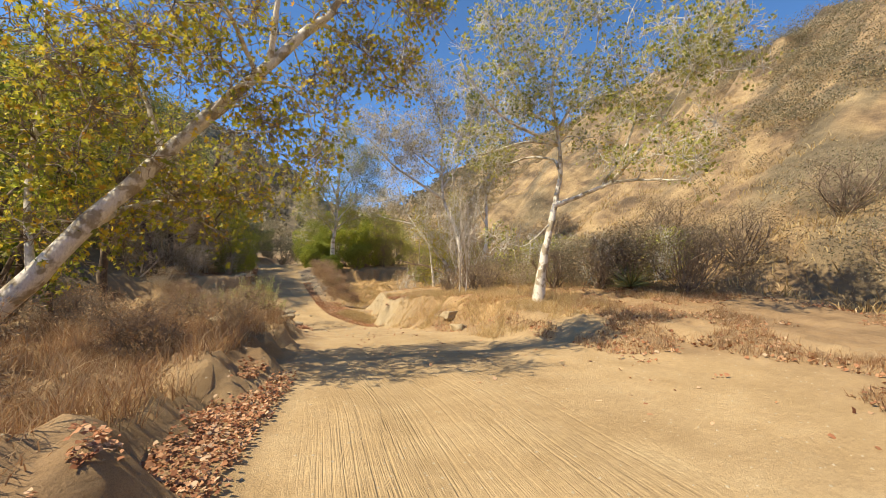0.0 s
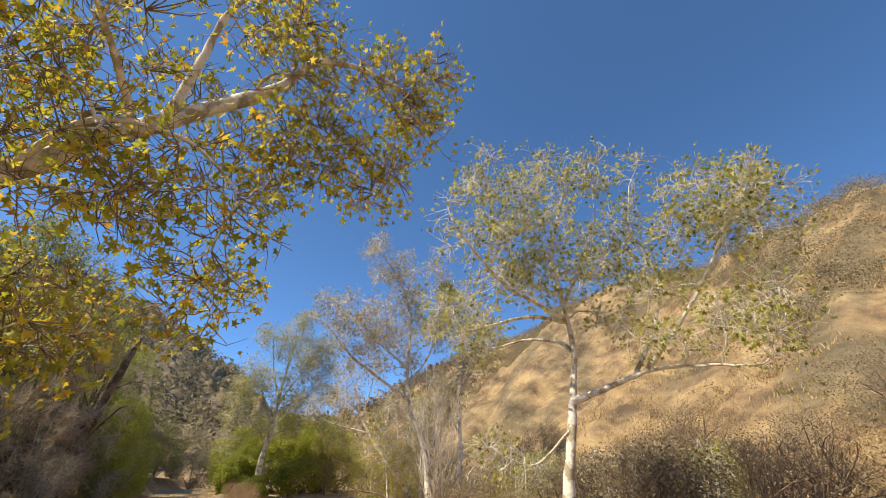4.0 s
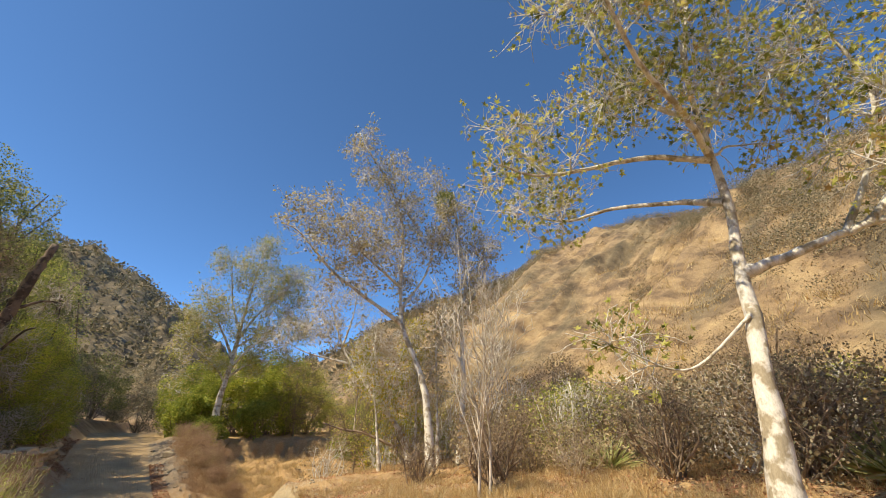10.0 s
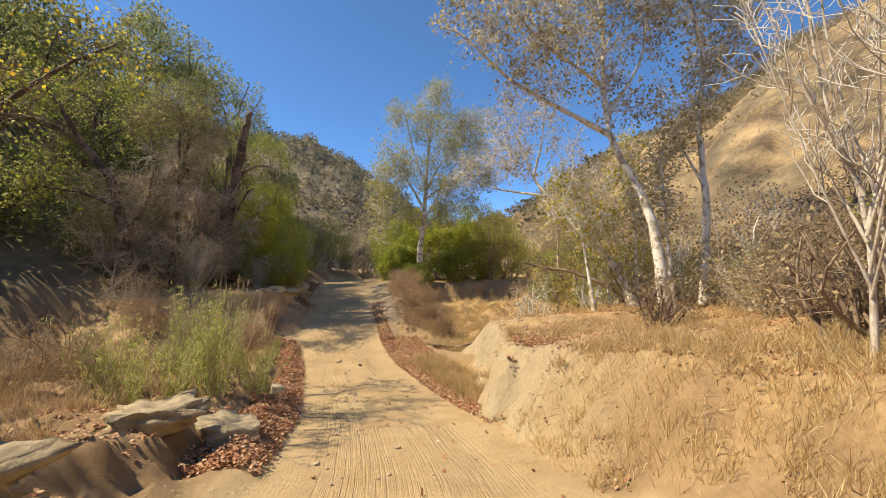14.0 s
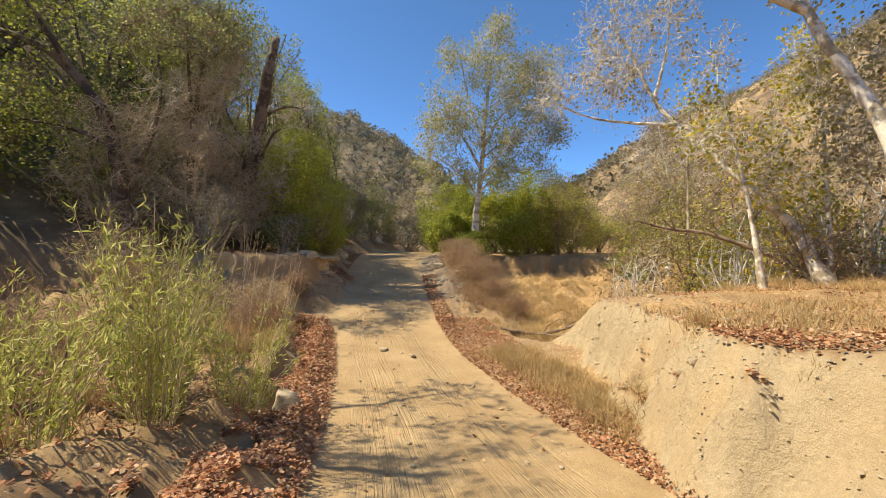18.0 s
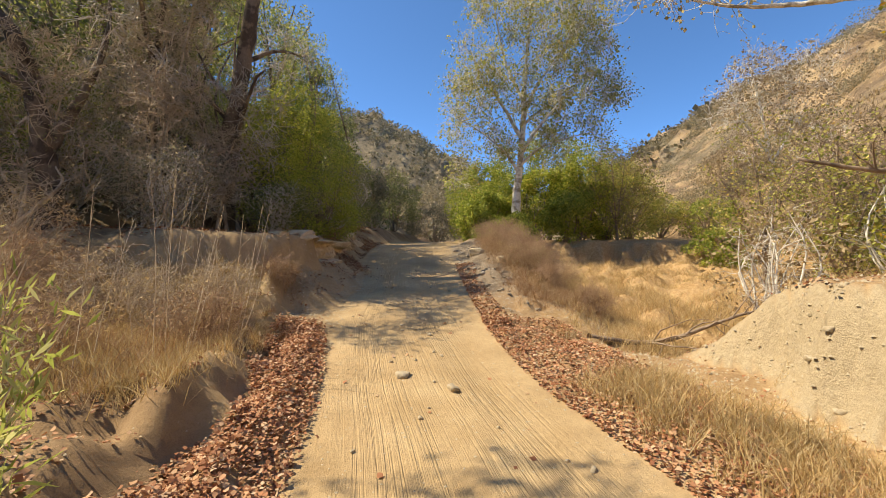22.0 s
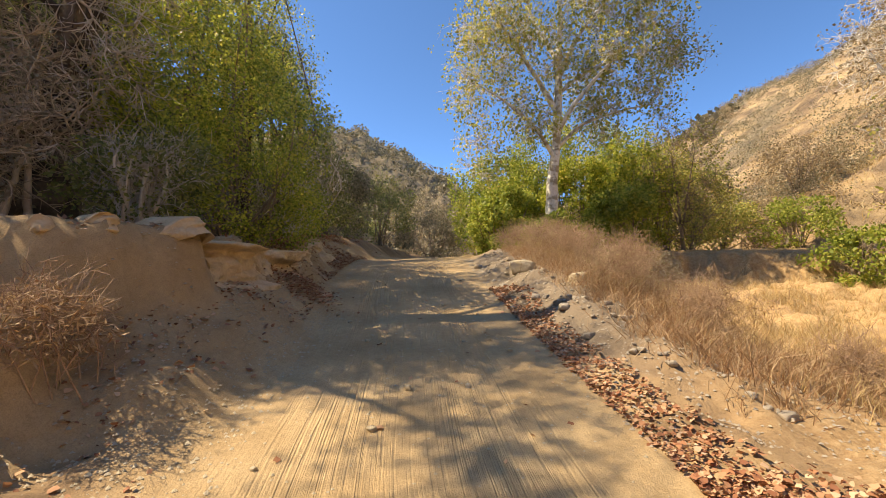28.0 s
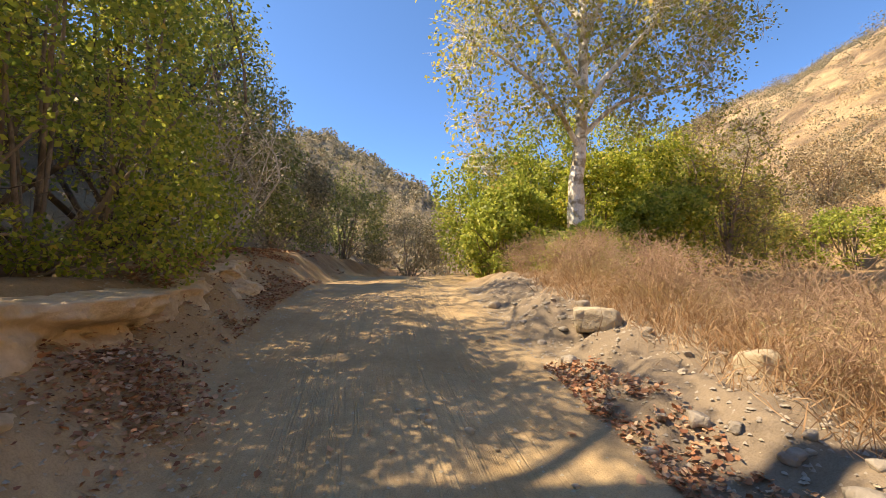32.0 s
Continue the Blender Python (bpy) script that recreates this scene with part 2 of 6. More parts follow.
STONE = stone_material("pale_sandstone", (0.36, 0.29, 0.19), (0.55, 0.47, 0.34))
STONE_GREY = stone_material("grey_stone", (0.26, 0.225, 0.18), (0.46, 0.40, 0.32))

# ---- mesh helpers ----
def mesh_np(name, verts, faces, mats, smooth=False, attrs=None):
    """A mesh from an (n, 3) array and a list of (m, k) index arrays."""
    me = bpy.data.meshes.new(name)
    verts = np.asarray(verts, np.float32)
    me.vertices.add(len(verts))
    me.vertices.foreach_set("co", verts.ravel())
    loops = np.concatenate([np.asarray(f).ravel() for f in faces]).astype(np.int32)
    sizes = np.concatenate([np.full(len(f), np.asarray(f).shape[1]) for f in faces])
    me.loops.add(len(loops))
    me.loops.foreach_set("vertex_index", loops)
    me.polygons.add(len(sizes))
    me.polygons.foreach_set("loop_start", np.r_[0, np.cumsum(sizes)[:-1]].astype(np.int32))
    if smooth:
        me.polygons.foreach_set("use_smooth", np.ones(len(sizes), bool))
    for k, v in (attrs or {}).items():
        me.attributes.new(k, "FLOAT", "POINT").data.foreach_set("value", np.asarray(v, np.float32).ravel())
    me.update(calc_edges=True)
    for m in mats if isinstance(mats, (list, tuple)) else [mats]:
        me.materials.append(m)
    return me


def thing(name, label, category, at, group="", kind=""):
    ob = new(name)
    ob.empty_display_size = 0.2
    ob.location = at
    return tagged(ob, label, category, group, kind)


def part(name, me, parent, label=""):
    """Links a mesh, given in world places, as one part under its thing."""
    ob = new(name, me)
    ob.parent = parent
    o = parent.location
    q = parent.parent
    while q:
        o = o + q.location
        q = q.parent
    me.transform(Matrix.Translation(-o))
    if label:
        tagged(ob, label)
    return ob


def ss(a, b, x):
    t = np.clip((x - a) / (b - a), 0, 1)
    return t * t * (3 - 2 * t)


_LAT = RNG.random((256, 256))


def vnoise(x, y):
    xi, yi = np.floor(x).astype(int), np.floor(y).astype(int)
    fx, fy = x - xi, y - yi
    fx, fy = fx * fx * (3 - 2 * fx), fy * fy * (3 - 2 * fy)
    a, b = _LAT[xi % 256, yi % 256], _LAT[(xi + 1) % 256, yi % 256]
    c, d = _LAT[xi % 256, (yi + 1) % 256], _LAT[(xi + 1) % 256, (yi + 1) % 256]
    return (a * (1 - fx) + b * fx) * (1 - fy) + (c * (1 - fx) + d * fx) * fy - 0.5


def fbm(x, y, scale, octaves=4, gain=0.5):
    s, amp = 0, 1
    for k in range(octaves):
        s = s + amp * vnoise(x * scale + 17.3 * k, y * scale + 5.1 * k)
        scale, amp = scale * 2.03, amp * gain
    return s


# ---- the plan: road line, banks, hills ----
ROAD_Y = [-60, 0, 13.5, 18, 21, 24, 26, 28, 30, 32, 34, 36, 38.3, 40, 42.5, 45.3, 50, 57, 70, 120, 700]
ROAD_Z = [2.6, 2.2, 1.88, 1.70, 1.56, 1.32, 1.0, 0.73, 0.48, 0.20, -0.08, -0.20, -0.04, 0.19, 0.59, 1.1, 2.0, 2.5, 2.3, 4, 12]
LEFT_Y = [-60, 13, 17, 18.6, 22.5, 26, 30, 33, 37, 39, 41, 44.5, 47, 50.5, 57, 64, 75]
LEFT_X = [-1.6, -1.0, -0.6, -0.35, 0.25, 0.4, 0.1, -0.3, -1.2, -1.75, -2.5, -2.85, -3.45, -3.8, -4.2, -3.2, -1.0]
RIGHT_Y = [-60, 13, 18, 21.5, 24, 27, 30, 33, 35, 37, 38.4, 40.5, 43.6, 45.7, 49, 54, 57, 64, 75]
RIGHT_X = [4.5, 5.2, 5.0, 3.8, 3.5, 3.4, 3.3, 2.85, 2.35, 1.7, 1.1, 0.55, 0.05, -0.25, -0.65, -0.9, -1.1, 0.2, 2.4]
_fy = np.linspace(-60, 700, 7601)


def _smooth(ys, vs, w=9):
    v = np.interp(_fy, ys, vs)
    k = np.ones(w) / w
    return np.convolve(np.pad(v, w, "edge"), k, "same")[w:-w]


_rz, _xl, _xr = _smooth(ROAD_Y, ROAD_Z, 15), _smooth(LEFT_Y, LEFT_X, 13), _smooth(RIGHT_Y, RIGHT_X, 13)


def road_z(y):
    return np.interp(y, _fy, _rz)


def left_x(y):
    return np.interp(y, _fy, _xl)


def right_x(y):
    return np.interp(y, _fy, _xr)


def height(x, y):
    """The ground's height."""
    x, y = np.asarray(x, float), np.asarray(y, float)
    z0 = road_z(y)
    wob = fbm(x, y, 0.9, 3) * 0.35
    dl, dr = left_x(y) - x + wob, x - right_x(y) + wob
    n1, n2, n3 = fbm(x, y, 0.25, 4), fbm(x, y, 1.6, 4), fbm(x, y, 5.0, 2)
    # left: leaf strip, berm, bench, cut bank from y = 40 on
    heap = 0.13 * np.exp(-((dl - 0.5) / 0.3) ** 2) * ss(29, 31, y) * (1 - ss(39.5, 40.5, y))
    early = 1 - ss(22, 26, y)
    berm = heap + early * (0.06 * np.exp(-((dl - 1.0) / 0.25) ** 2) + 0.04 * n3 * ss(0.3, 0.6, dl)) + (0.42 - 0.1 * early) * ss(0.45 + 0.1 * early, 1.5 - 0.5 * early, dl + n2 * 0.5) * (1 - 0.5 * ss(1.5, 2.4, dl))
    low = z0 + 0.07 * ss(0, 0.4, dl) + berm + 0.05 * np.clip(dl - 2, 0, 30) + (n2 * 0.30 + n3 * 0.14) * ss(0.3, 1.2, dl)
    top = 2.08 + 0.022 * (y - 41) + 0.04 * np.clip(dl - 2, 0, 8) + n2 * 0.08
    toe = z0 + 0.75 * (0.6 * np.clip(dl / 1.1, 0, 1) + 0.4 * ss(0, 1.1, dl)) + n3 * 0.05 * ss(0, 0.5, dl)
    cut = toe + (np.maximum(top, toe + 0.05) - toe) * ss(0.95, 1.25, dl + n2 * 0.25)
    away = ss(2.6, 4.6, dl)
    f = ss(39.8 - 2.2 * away, 40.9 + 0.8 * away, y + n2 * 0.6 - 1.3 * (1 - ss(1.0, 3.0, dl)))
    left = low * (1 - f) + np.maximum(cut, low * 0 + toe) * f
    # right: sand flat, bench with the pale cut face, wash, verge of the upper road
    bench = np.interp(y, [-60, 14, 18, 22, 25, 28, 33, 36, 38.6], [2.3, 1.95, 1.85, 1.9, 1.98, 1.78, 1.42, 1.3, 1.35])
    bench = bench - 0.08 * ss(32, 34, y) + 0.085 * np.clip(x - 4.2, 0, 9) * ss(16, 30, y) + n2 * 0.14 + n3 * 0.05
    toe_r = np.interp(y, [15, 32, 33, 35, 37, 38.4], [0, 0, 0.1, 1.0, 1.9, 2.5])
    face = ss(0.02, np.interp(y, [15, 22, 28, 31, 34, 38], [3.0, 2.2, 1.7, 1.15, 0.65, 0.55]), dr - toe_r + n2 * 0.35 * ss(24, 32, y))
    z0r = z0 + 0.12 * ss(0, 0.8, dr) * ss(33, 35, y)
    lowr = z0r + (bench - z0r) * face + (n3 * 0.2 + fbm(x, y, 2.2, 4) * 0.6) * face * (1 - face) * ss(22, 26, y)
    wash = np.interp(y, [38, 41, 46, 51], [-0.12, -0.1, 0.45, 1.1]) + 0.05 * np.clip(x - 6, 0, 8) + n2 * 0.4
    verge = z0 + 0.26 * ss(0.1, 1.0, dr) * ss(42, 45, y) + (n2 * 0.14 + n3 * 0.12) * ss(0.0, 0.5, dr)
    washed = verge + (wash - verge) * ss(1.0, 3.4, dr - 0.6 * ss(43, 47, y))
    upper = np.maximum(z0, 2.15) + 0.05 * ss(0, 2, dr) + n2 * 0.15
    u = ss(51.2, 52.7, y + 0.12 * x - 0.6 + n2 * 0.8)
    washed = washed * (1 - u) + upper * u
    w = ss(38.2, 40.2, y + 0.10 * (x - 4) + n2 * 0.7 - 0.5 * np.clip(x - 6, 0, 3))
    right = lowr * (1 - w) + washed * w
    z = np.where(dl > 0, left, np.where(dr > 0, right, z0 + n3 * 0.012))
    # crown and ruts of the road itself
    on = (dl <= 0) & (dr <= 0)
    mid = (x - left_x(y)) / np.maximum(right_x(y) - left_x(y), 0.1)
    z = z + on * (-0.025 * np.exp(-((mid - 0.25) / 0.1) ** 2) - 0.025 * np.exp(-((mid - 0.75) / 0.1) ** 2))
    # hills
    gul = fbm(x * 0.6, y, 0.09, 4) * 7
    rise = np.clip(x - 13.5 - 2 * n1, 0, None)
    crest = np.interp(y, [10, 26, 33, 45, 90, 120], [17.5, 20.5, 24, 26, 26.5, 29.5]) + 2.2 * fbm(x * 0, y, 0.12, 4)
    up = (rise * np.interp(y, [20, 38], [0.74, 0.84]) + np.interp(y, [20, 40], [0.25, 0.5]) * gul * ss(3, 14, rise)).clip(0)
    hr = (crest - 2.5 * np.logaddexp(0, (crest - up) / 2.5) + 2.5 * np.log1p(np.exp(-crest / 2.5))) * ss(0, 1, rise + 0.001)
    hr = hr.clip(0) * (1 - 0.9 * ss(130, 200, y))
    hr = hr + (0.5 * np.abs(fbm(x, y, 0.45, 4)) + 0.3 * fbm(x, y, 1.1, 3)) * ss(1, 5, rise)
    cliffs = (0.9 * ss(0.0, 0.05, fbm(x, y, 0.22, 4)) + 0.7 * ss(0.1, 0.14, fbm(x + 9, y, 0.3, 4))) * ss(14, 20, rise) * (1 - ss(27, 33, rise))
    rl = np.clip(-9.0 - x - 1.5 * n1 - 5 * ss(52, 60, y) * (1 - ss(-30, -12, x)), 0, None)
    hl = 32 * (1 - np.exp(-(rl * np.interp(y, [40, 46, 54], [0.62, 0.7, 1.05]) + 0.6 * gul * ss(3, 12, rl)).clip(0) / 32 * 1.2)) * (1 - ss(75, 125, y))
    far = np.clip(49 - 0.62 * np.clip(x + 38, 0, None) + 6 * n1 + gul * 0.25, 3, None) * ss(95, 190, y) * (1 - 0.7 * ss(60, 200, -x))
    back = 14 * ss(-20, -60, y)
    return z + hr + cliffs * (1 - ss(110, 140, y)) + hl + far + back


def axis(lo, a, b, hi, step, growth=1.09):
    out, s, v = [], step, b
    while v < hi:
        s = min(s * growth, 9.0)
        v += s
        out.append(v)
    low, s, v = [], step, a
    while v > lo:
        s = min(s * growth, 9.0)
        v -= s
        low.append(v)
    return np.r_[low[::-1], np.arange(a, b + step / 2, step), out]


def near_road(x, y, hi=0.6):
    """1 on the road, 0 a little past its edges."""
    e = fbm(x, y, 1.7, 3) * 0.5
    return (1 - ss(0, hi, left_x(y) - x + e)) * (1 - ss(0, hi, x - right_x(y) + e))


GX, GY = axis(-330, -6.5, 9.5, 330, 0.09), axis(-70, 13.5, 54, 620, 0.11)
gx, gy = np.meshgrid(GX, GY)
gz = height(gx, gy)
gi = np.arange(gx.size).reshape(gx.shape)
quads = np.stack([gi[:-1, :-1], gi[:-1, 1:], gi[1:, 1:], gi[1:, :-1]], -1).reshape(-1, 4)
dzx = np.gradient(gz, GX, axis=1)
dzy = np.gradient(gz, GY, axis=0)
steep = np.hypot(dzx, dzy)
on_road = near_road(gx, gy)
flat_sand = (1 - ss(21, 25, gy)) * (1 - ss(5.0, 8.5, gx + fbm(gx, gy, 0.5, 3) * 3)) * ss(0, 0.6, gx - right_x(gy) + 1)
cliff_sand = ss(0.5, 0.9, steep) * ss(29.5, 32.5, gy + fbm(gx, gy, 0.8, 3)) * (1 - ss(39, 40.5, gy)) * ss(0, 0.3, gx - right_x(gy) + 0.3) * (1 - ss(7, 9, gx))
bank_sand = ss(0.3, 0.7, steep) * ss(39.5, 40.5, gy) * (1 - ss(51, 54, gy)) * (gx < -1.5) * (gx > -9)
sand = np.clip(np.maximum.reduce([on_road, flat_sand, cliff_sand, 0.8 * bank_sand, 0.55 * ss(0.0, 0.25, fbm(gx, gy, 0.8, 3)) * (gx < 0)]), 0, 1)
rel = (gx - left_x(gy)) / np.maximum(np.minimum(right_x(gy) - left_x(gy), 3.6), 0.1)
track = np.exp(-((rel - 0.3) / 0.13) ** 2) + np.exp(-((rel - 0.68) / 0.13) ** 2) + 0.05
hill = np.maximum(ss(13, 16, gx), ss(-9, -12, gx)) * 1.0
hill = np.maximum(hill, ss(70, 90, gy))
scrub = np.maximum(ss(-8, -11, gx) * 0.9, ss(75, 110, gy) * (1 - ss(10, 25, gx)) * 0.85)
scrub = np.maximum(scrub, ss(12.5, 15, gx) * ss(-0.2, 0.15, fbm(gx, gy, 0.10, 4)) * ss(-0.25, 0.1, fbm(gx, gy, 0.5, 4)) * 0.85)
pale = cliff_sand * (0.55 + 0.45 * ss(-0.2, 0.2, fbm(gx, gy, 1.2, 3)))
gold = (0.45 + 0.5 * ss(-0.1, 0.12, fbm(gx, gy, 0.6, 3))) * ss(0.5, 1.6, gx - right_x(gy)) * (1 - ss(11, 14, gx)) * ss(20, 25, gy)
gold = np.maximum(gold, 0.85 * ss(39.5, 41, gy) * (1 - ss(51, 53, gy)) * ss(2.5, 4, gx) * (1 - ss(14, 18, gx)))
grey = ss(42, 44, gy) * (1 - ss(50, 54, gy)) * ss(-0.2, 0.3, gx - right_x(gy)) * (1 - ss(1.8, 2.8, gx - right_x(gy))) * 0.95
ground_me = mesh_np("ground", np.stack([gx, gy, gz], -1).reshape(-1, 3), [quads], GROUND, True,
                    {"sand": sand, "hill": hill, "scrub": scrub, "pale": pale, "gold": gold * (1 - sand), "grey": grey, "across": gx - 0.5 * (left_x(gy) + right_x(gy)), "track": on_road * track})
tagged(new("ground", ground_me), "sandy canyon ground with a dirt road, banks and dry hillsides", "ground", kind="structure")


# the cut bank beside the climbing road, with its ledges
def cut_bank():
    key = np.array([(-4.9, 41.0), (-4.55, 41.8), (-4.1, 42.6), (-3.95, 44.2), (-4.0, 45.6), (-4.25, 47.2), (-4.6, 48.8), (-4.9, 50.4)])
    n, m = 300, 40
    t = np.linspace(0, 1, len(key))
    s = np.linspace(0, 1, n)
    k = np.ones(25) / 25
    line = np.stack([np.convolve(np.pad(np.interp(s, t, key[:, i]), 24, "edge"), k, "same")[24:-24] for i in (0, 1)], -1)
    d = np.gradient(line, axis=0)
    d /= np.linalg.norm(d, axis=1, keepdims=True)
    out = np.stack([d[:, 1], -d[:, 0]], -1)
    run = np.r_[0, np.cumsum(np.linalg.norm(np.diff(line, axis=0), axis=1))]
    low = height(*(line + out * 0.35).T) - 0.12
    high = height(*(line - out * 0.45).T) - 0.09
    high = np.maximum(high, low + 0.2)
    sunk = 0.6 * (1 - ss(0.06, 0.2, s)) + 0.5 * ss(0.93, 1.0, s)
    low, high = low - sunk, high - sunk
    v = np.linspace(0, 1, m)
    S, V = np.meshgrid(run, v, indexing="ij")
    Z = low[:, None] + (high - low)[:, None] * V
    band = Z + 0.12 * fbm(S, S * 0, 0.6, 3)
    ledge = 0.11 * ss(0.52, 0.60, (band * 1.35) % 1.0) * (1 - ss(0.9, 1.0, (band * 1.35) % 1.0))
    ledge = ledge * (0.4 + 1.6 * ss(-0.1, 0.2, fbm(S, Z, 0.7, 2)))
    hole = ss(0.15, 0.26, fbm(S * 1.3, Z * 2.6, 1.5, 2)) * 0.14 * ss(0.3, 0.5, V) * (1 - ss(0.85, 0.95, V))
    off = 0.16 + 0.24 * (1 - V) ** 1.5 + ledge + fbm(S, Z * 1.6, 1.4, 5) * 0.20 + fbm(S, Z * 1.5, 5, 4) * 0.085 - hole - 0.5 * ss(0.93, 1.0, V)
    P = np.stack([line[:, 0:1] + out[:, 0:1] * off, line[:, 1:2] + out[:, 1:2] * off, Z], -1)
    i = np.arange(n * m).reshape(n, m)
    q = np.stack([i[:-1, :-1], i[1:, :-1], i[1:, 1:], i[:-1, 1:]], -1).reshape(-1, 4)
    return mesh_np("cut_bank", P.reshape(-1, 3), [q], BANK, True)


tagged(new("cut_bank", cut_bank()), "ochre earth bank with eroded ledges and small holes", "bank", kind="structure")

# ---- plant helpers ----
def H1(x, y):
    return float(height(np.array([x]), np.array([y]))[0])


def unit(v):
    return v / np.maximum(np.linalg.norm(v, axis=-1, keepdims=True), 1e-9)


def tubes(p0, p1, r0, r1, sides=4):
    """Frustums between two arrays of points."""
    p0, p1 = np.asarray(p0, float), np.asarray(p1, float)
    d = unit(p1 - p0)
    ref = np.where(np.abs(d[:, 2:3]) > 0.9, [[1.0, 0, 0]], [[0, 0, 1.0]])
    u = unit(np.cross(d, ref))
    w = np.cross(d, u)
    a = np.arange(sides) * 2 * np.pi / sides
    ring = np.cos(a)[None, :, None] * u[:, None] + np.sin(a)[None, :, None] * w[:, None]
    v = np.concatenate([p0[:, None] + ring * np.asarray(r0)[:, None, None], p1[:, None] + ring * np.asarray(r1)[:, None, None]], 1)
    k = np.arange(sides)
    f = np.stack([k, (k + 1) % sides, sides + (k + 1) % sides, sides + k], -1)
    faces = (np.arange(len(p0)) * 2 * sides)[:, None, None] + f[None]
    return v.reshape(-1, 3), faces.reshape(-1, 4)


def spline(points, n):
    """A smooth line through a few points (Catmull-Rom)."""
    p = np.asarray(points, float)
    p = np.vstack([2 * p[0] - p[1], p, 2 * p[-1] - p[-2]])
    out = []
    t = np.linspace(0, len(p) - 3 - 1e-6, n)
    for s in t:
        i = int(s)
        f = s - i
        a, b, c, d = p[i:i + 4]
        out.append(0.5 * (2 * b + (c - a) * f + (2 * a - 5 * b + 4 * c - d) * f * f + (3 * b - a - 3 * c + d) * f ** 3))
    return np.array(out)


def limb_mesh(name, points, r0, r1, mat, rng, n=26, sides=9, wob=0.04, flare=0.0):
    """A tapered, slightly knobbly limb as one skin."""
    c = spline(points, n)
    t = np.linspace(0, 1, n)
    c[1:-1] += rng.normal(0, wob, (n - 2, 3)) * (r0 * 2)
    r = r0 + (r1 - r0) * t ** 0.85
    r *= 1 + rng.normal(0, 0.05, n) + flare * np.exp(-t * n / 2.5)
    d = unit(np.gradient(c, axis=0))
    u = unit(np.cross(d, [0.3, 0.9, 0.2]))
    w = np.cross(d, u)
    a = np.arange(sides) * 2 * np.pi / sides
    k = 1 + rng.normal(0, 0.06, (n, sides))
    v = c[:, None] + (np.cos(a)[None, :, None] * u[:, None] + np.sin(a)[None, :, None] * w[:, None]) * (r[:, None] * k)[..., None]
    i = np.arange(n - 1)[:, None] * sides
    j = np.arange(sides)[None]
    f = np.stack([i + j, i + (j + 1) % sides, i + sides + (j + 1) % sides, i + sides + j], -1).reshape(-1, 4)
    return mesh_np(name, v.reshape(-1, 3), [f, np.arange((n - 1) * sides, n * sides)[None]], mat, True), c, r


def sprout(lines, radii, count, length, rng, up=0.25, start=0.3, segs=4, curl=0.25, ratio=0.45, spread=1.0):
    """Side branches off some lines: (k, segs + 1, 3) points and their radii."""
    outs, rads = [], []
    for c, r in zip(lines, radii):
        n = len(c)
        t = rng.uniform(start, 1.0, count)
        f = t * (n - 1)
        i = np.minimum(f.astype(int), n - 2)
        step = c[i + 1] - c[i]
        p = c[i] + step * (f - i)[:, None]
        tan = unit(step)
        side = unit(np.cross(tan, rng.normal(size=(count, 3))))
        d = unit(tan * rng.uniform(0.3, 0.9, (count, 1)) + side * spread + np.array([0, 0, up]))
        l = (length * rng.uniform(0.55, 1.25, count) * (1.15 - 0.5 * t))[:, None]
        pts = [p]
        for _ in range(segs):
            d = unit(d + rng.normal(0, curl, (count, 3)) + np.array([0, 0, up * 0.25]))
            pts.append(pts[-1] + d * l / segs)
        outs.extend(np.stack(pts, 1))
        rr = np.asarray(r)[i] * ratio * rng.uniform(0.7, 1.1, count)
        rads.extend(rr[:, None] * np.linspace(1, 0.35, segs + 1))
    return outs, rads


def twig_mesh(name, lines, radii, mat, sides=4):
    p0 = np.concatenate([c[:-1] for c in lines])
    p1 = np.concatenate([c[1:] for c in lines])
    r0 = np.concatenate([r[:-1] for r in radii])
    r1 = np.concatenate([r[1:] for r in radii])
    v, f = tubes(p0, p1, r0, r1, sides)
    return mesh_np(name, v, [f], mat, True)


def rod_mesh(name, c, r, mat, sides=6):
    """One branch as one skin."""
    n = len(c)
    d = unit(np.gradient(c, axis=0))
    u = unit(np.cross(d, [0.31, 0.87, 0.22]))
    w = np.cross(d, u)
    a = np.arange(sides) * 2 * np.pi / sides
    v = c[:, None] + (np.cos(a)[None, :, None] * u[:, None] + np.sin(a)[None, :, None] * w[:, None]) * np.asarray(r)[:, None, None]
    i, j = np.arange(n - 1)[:, None] * sides, np.arange(sides)[None]
    f = np.stack([i + j, i + (j + 1) % sides, i + sides + (j + 1) % sides, i + sides + j], -1).reshape(-1, 4)
    return mesh_np(name, v.reshape(-1, 3), [f], mat, True)


def star_leaf():
    r = np.array([0.30, 0.80, 0.38, 0.98, 0.42, 1.10, 0.42, 0.98, 0.38, 0.80])
    a = np.radians([-90, -40, -8, 22, 55, 90, 125, 158, 188, 220])
    v = np.stack([r * np.cos(a), r * np.sin(a) + 0.3, -0.28 * (r * np.cos(a)) ** 2 - 0.12 * r], -1)
    v = np.vstack([[0, 0.3, 0.06], v]) * 0.5
    k = np.arange(10)
    return v, np.stack([0 * k, k + 1, (k + 1) % 10 + 1], -1)


def oval_leaf(width=0.5):
    v = np.array([[0, 0, 0], [width * 0.5, 0.45, 0.06], [0, 1, -0.1], [-width * 0.5, 0.45, 0.06], [0, 0.5, -0.04]])
    return v, np.array([[0, 1, 4], [1, 2, 4], [2, 3, 4], [3, 0, 4]])


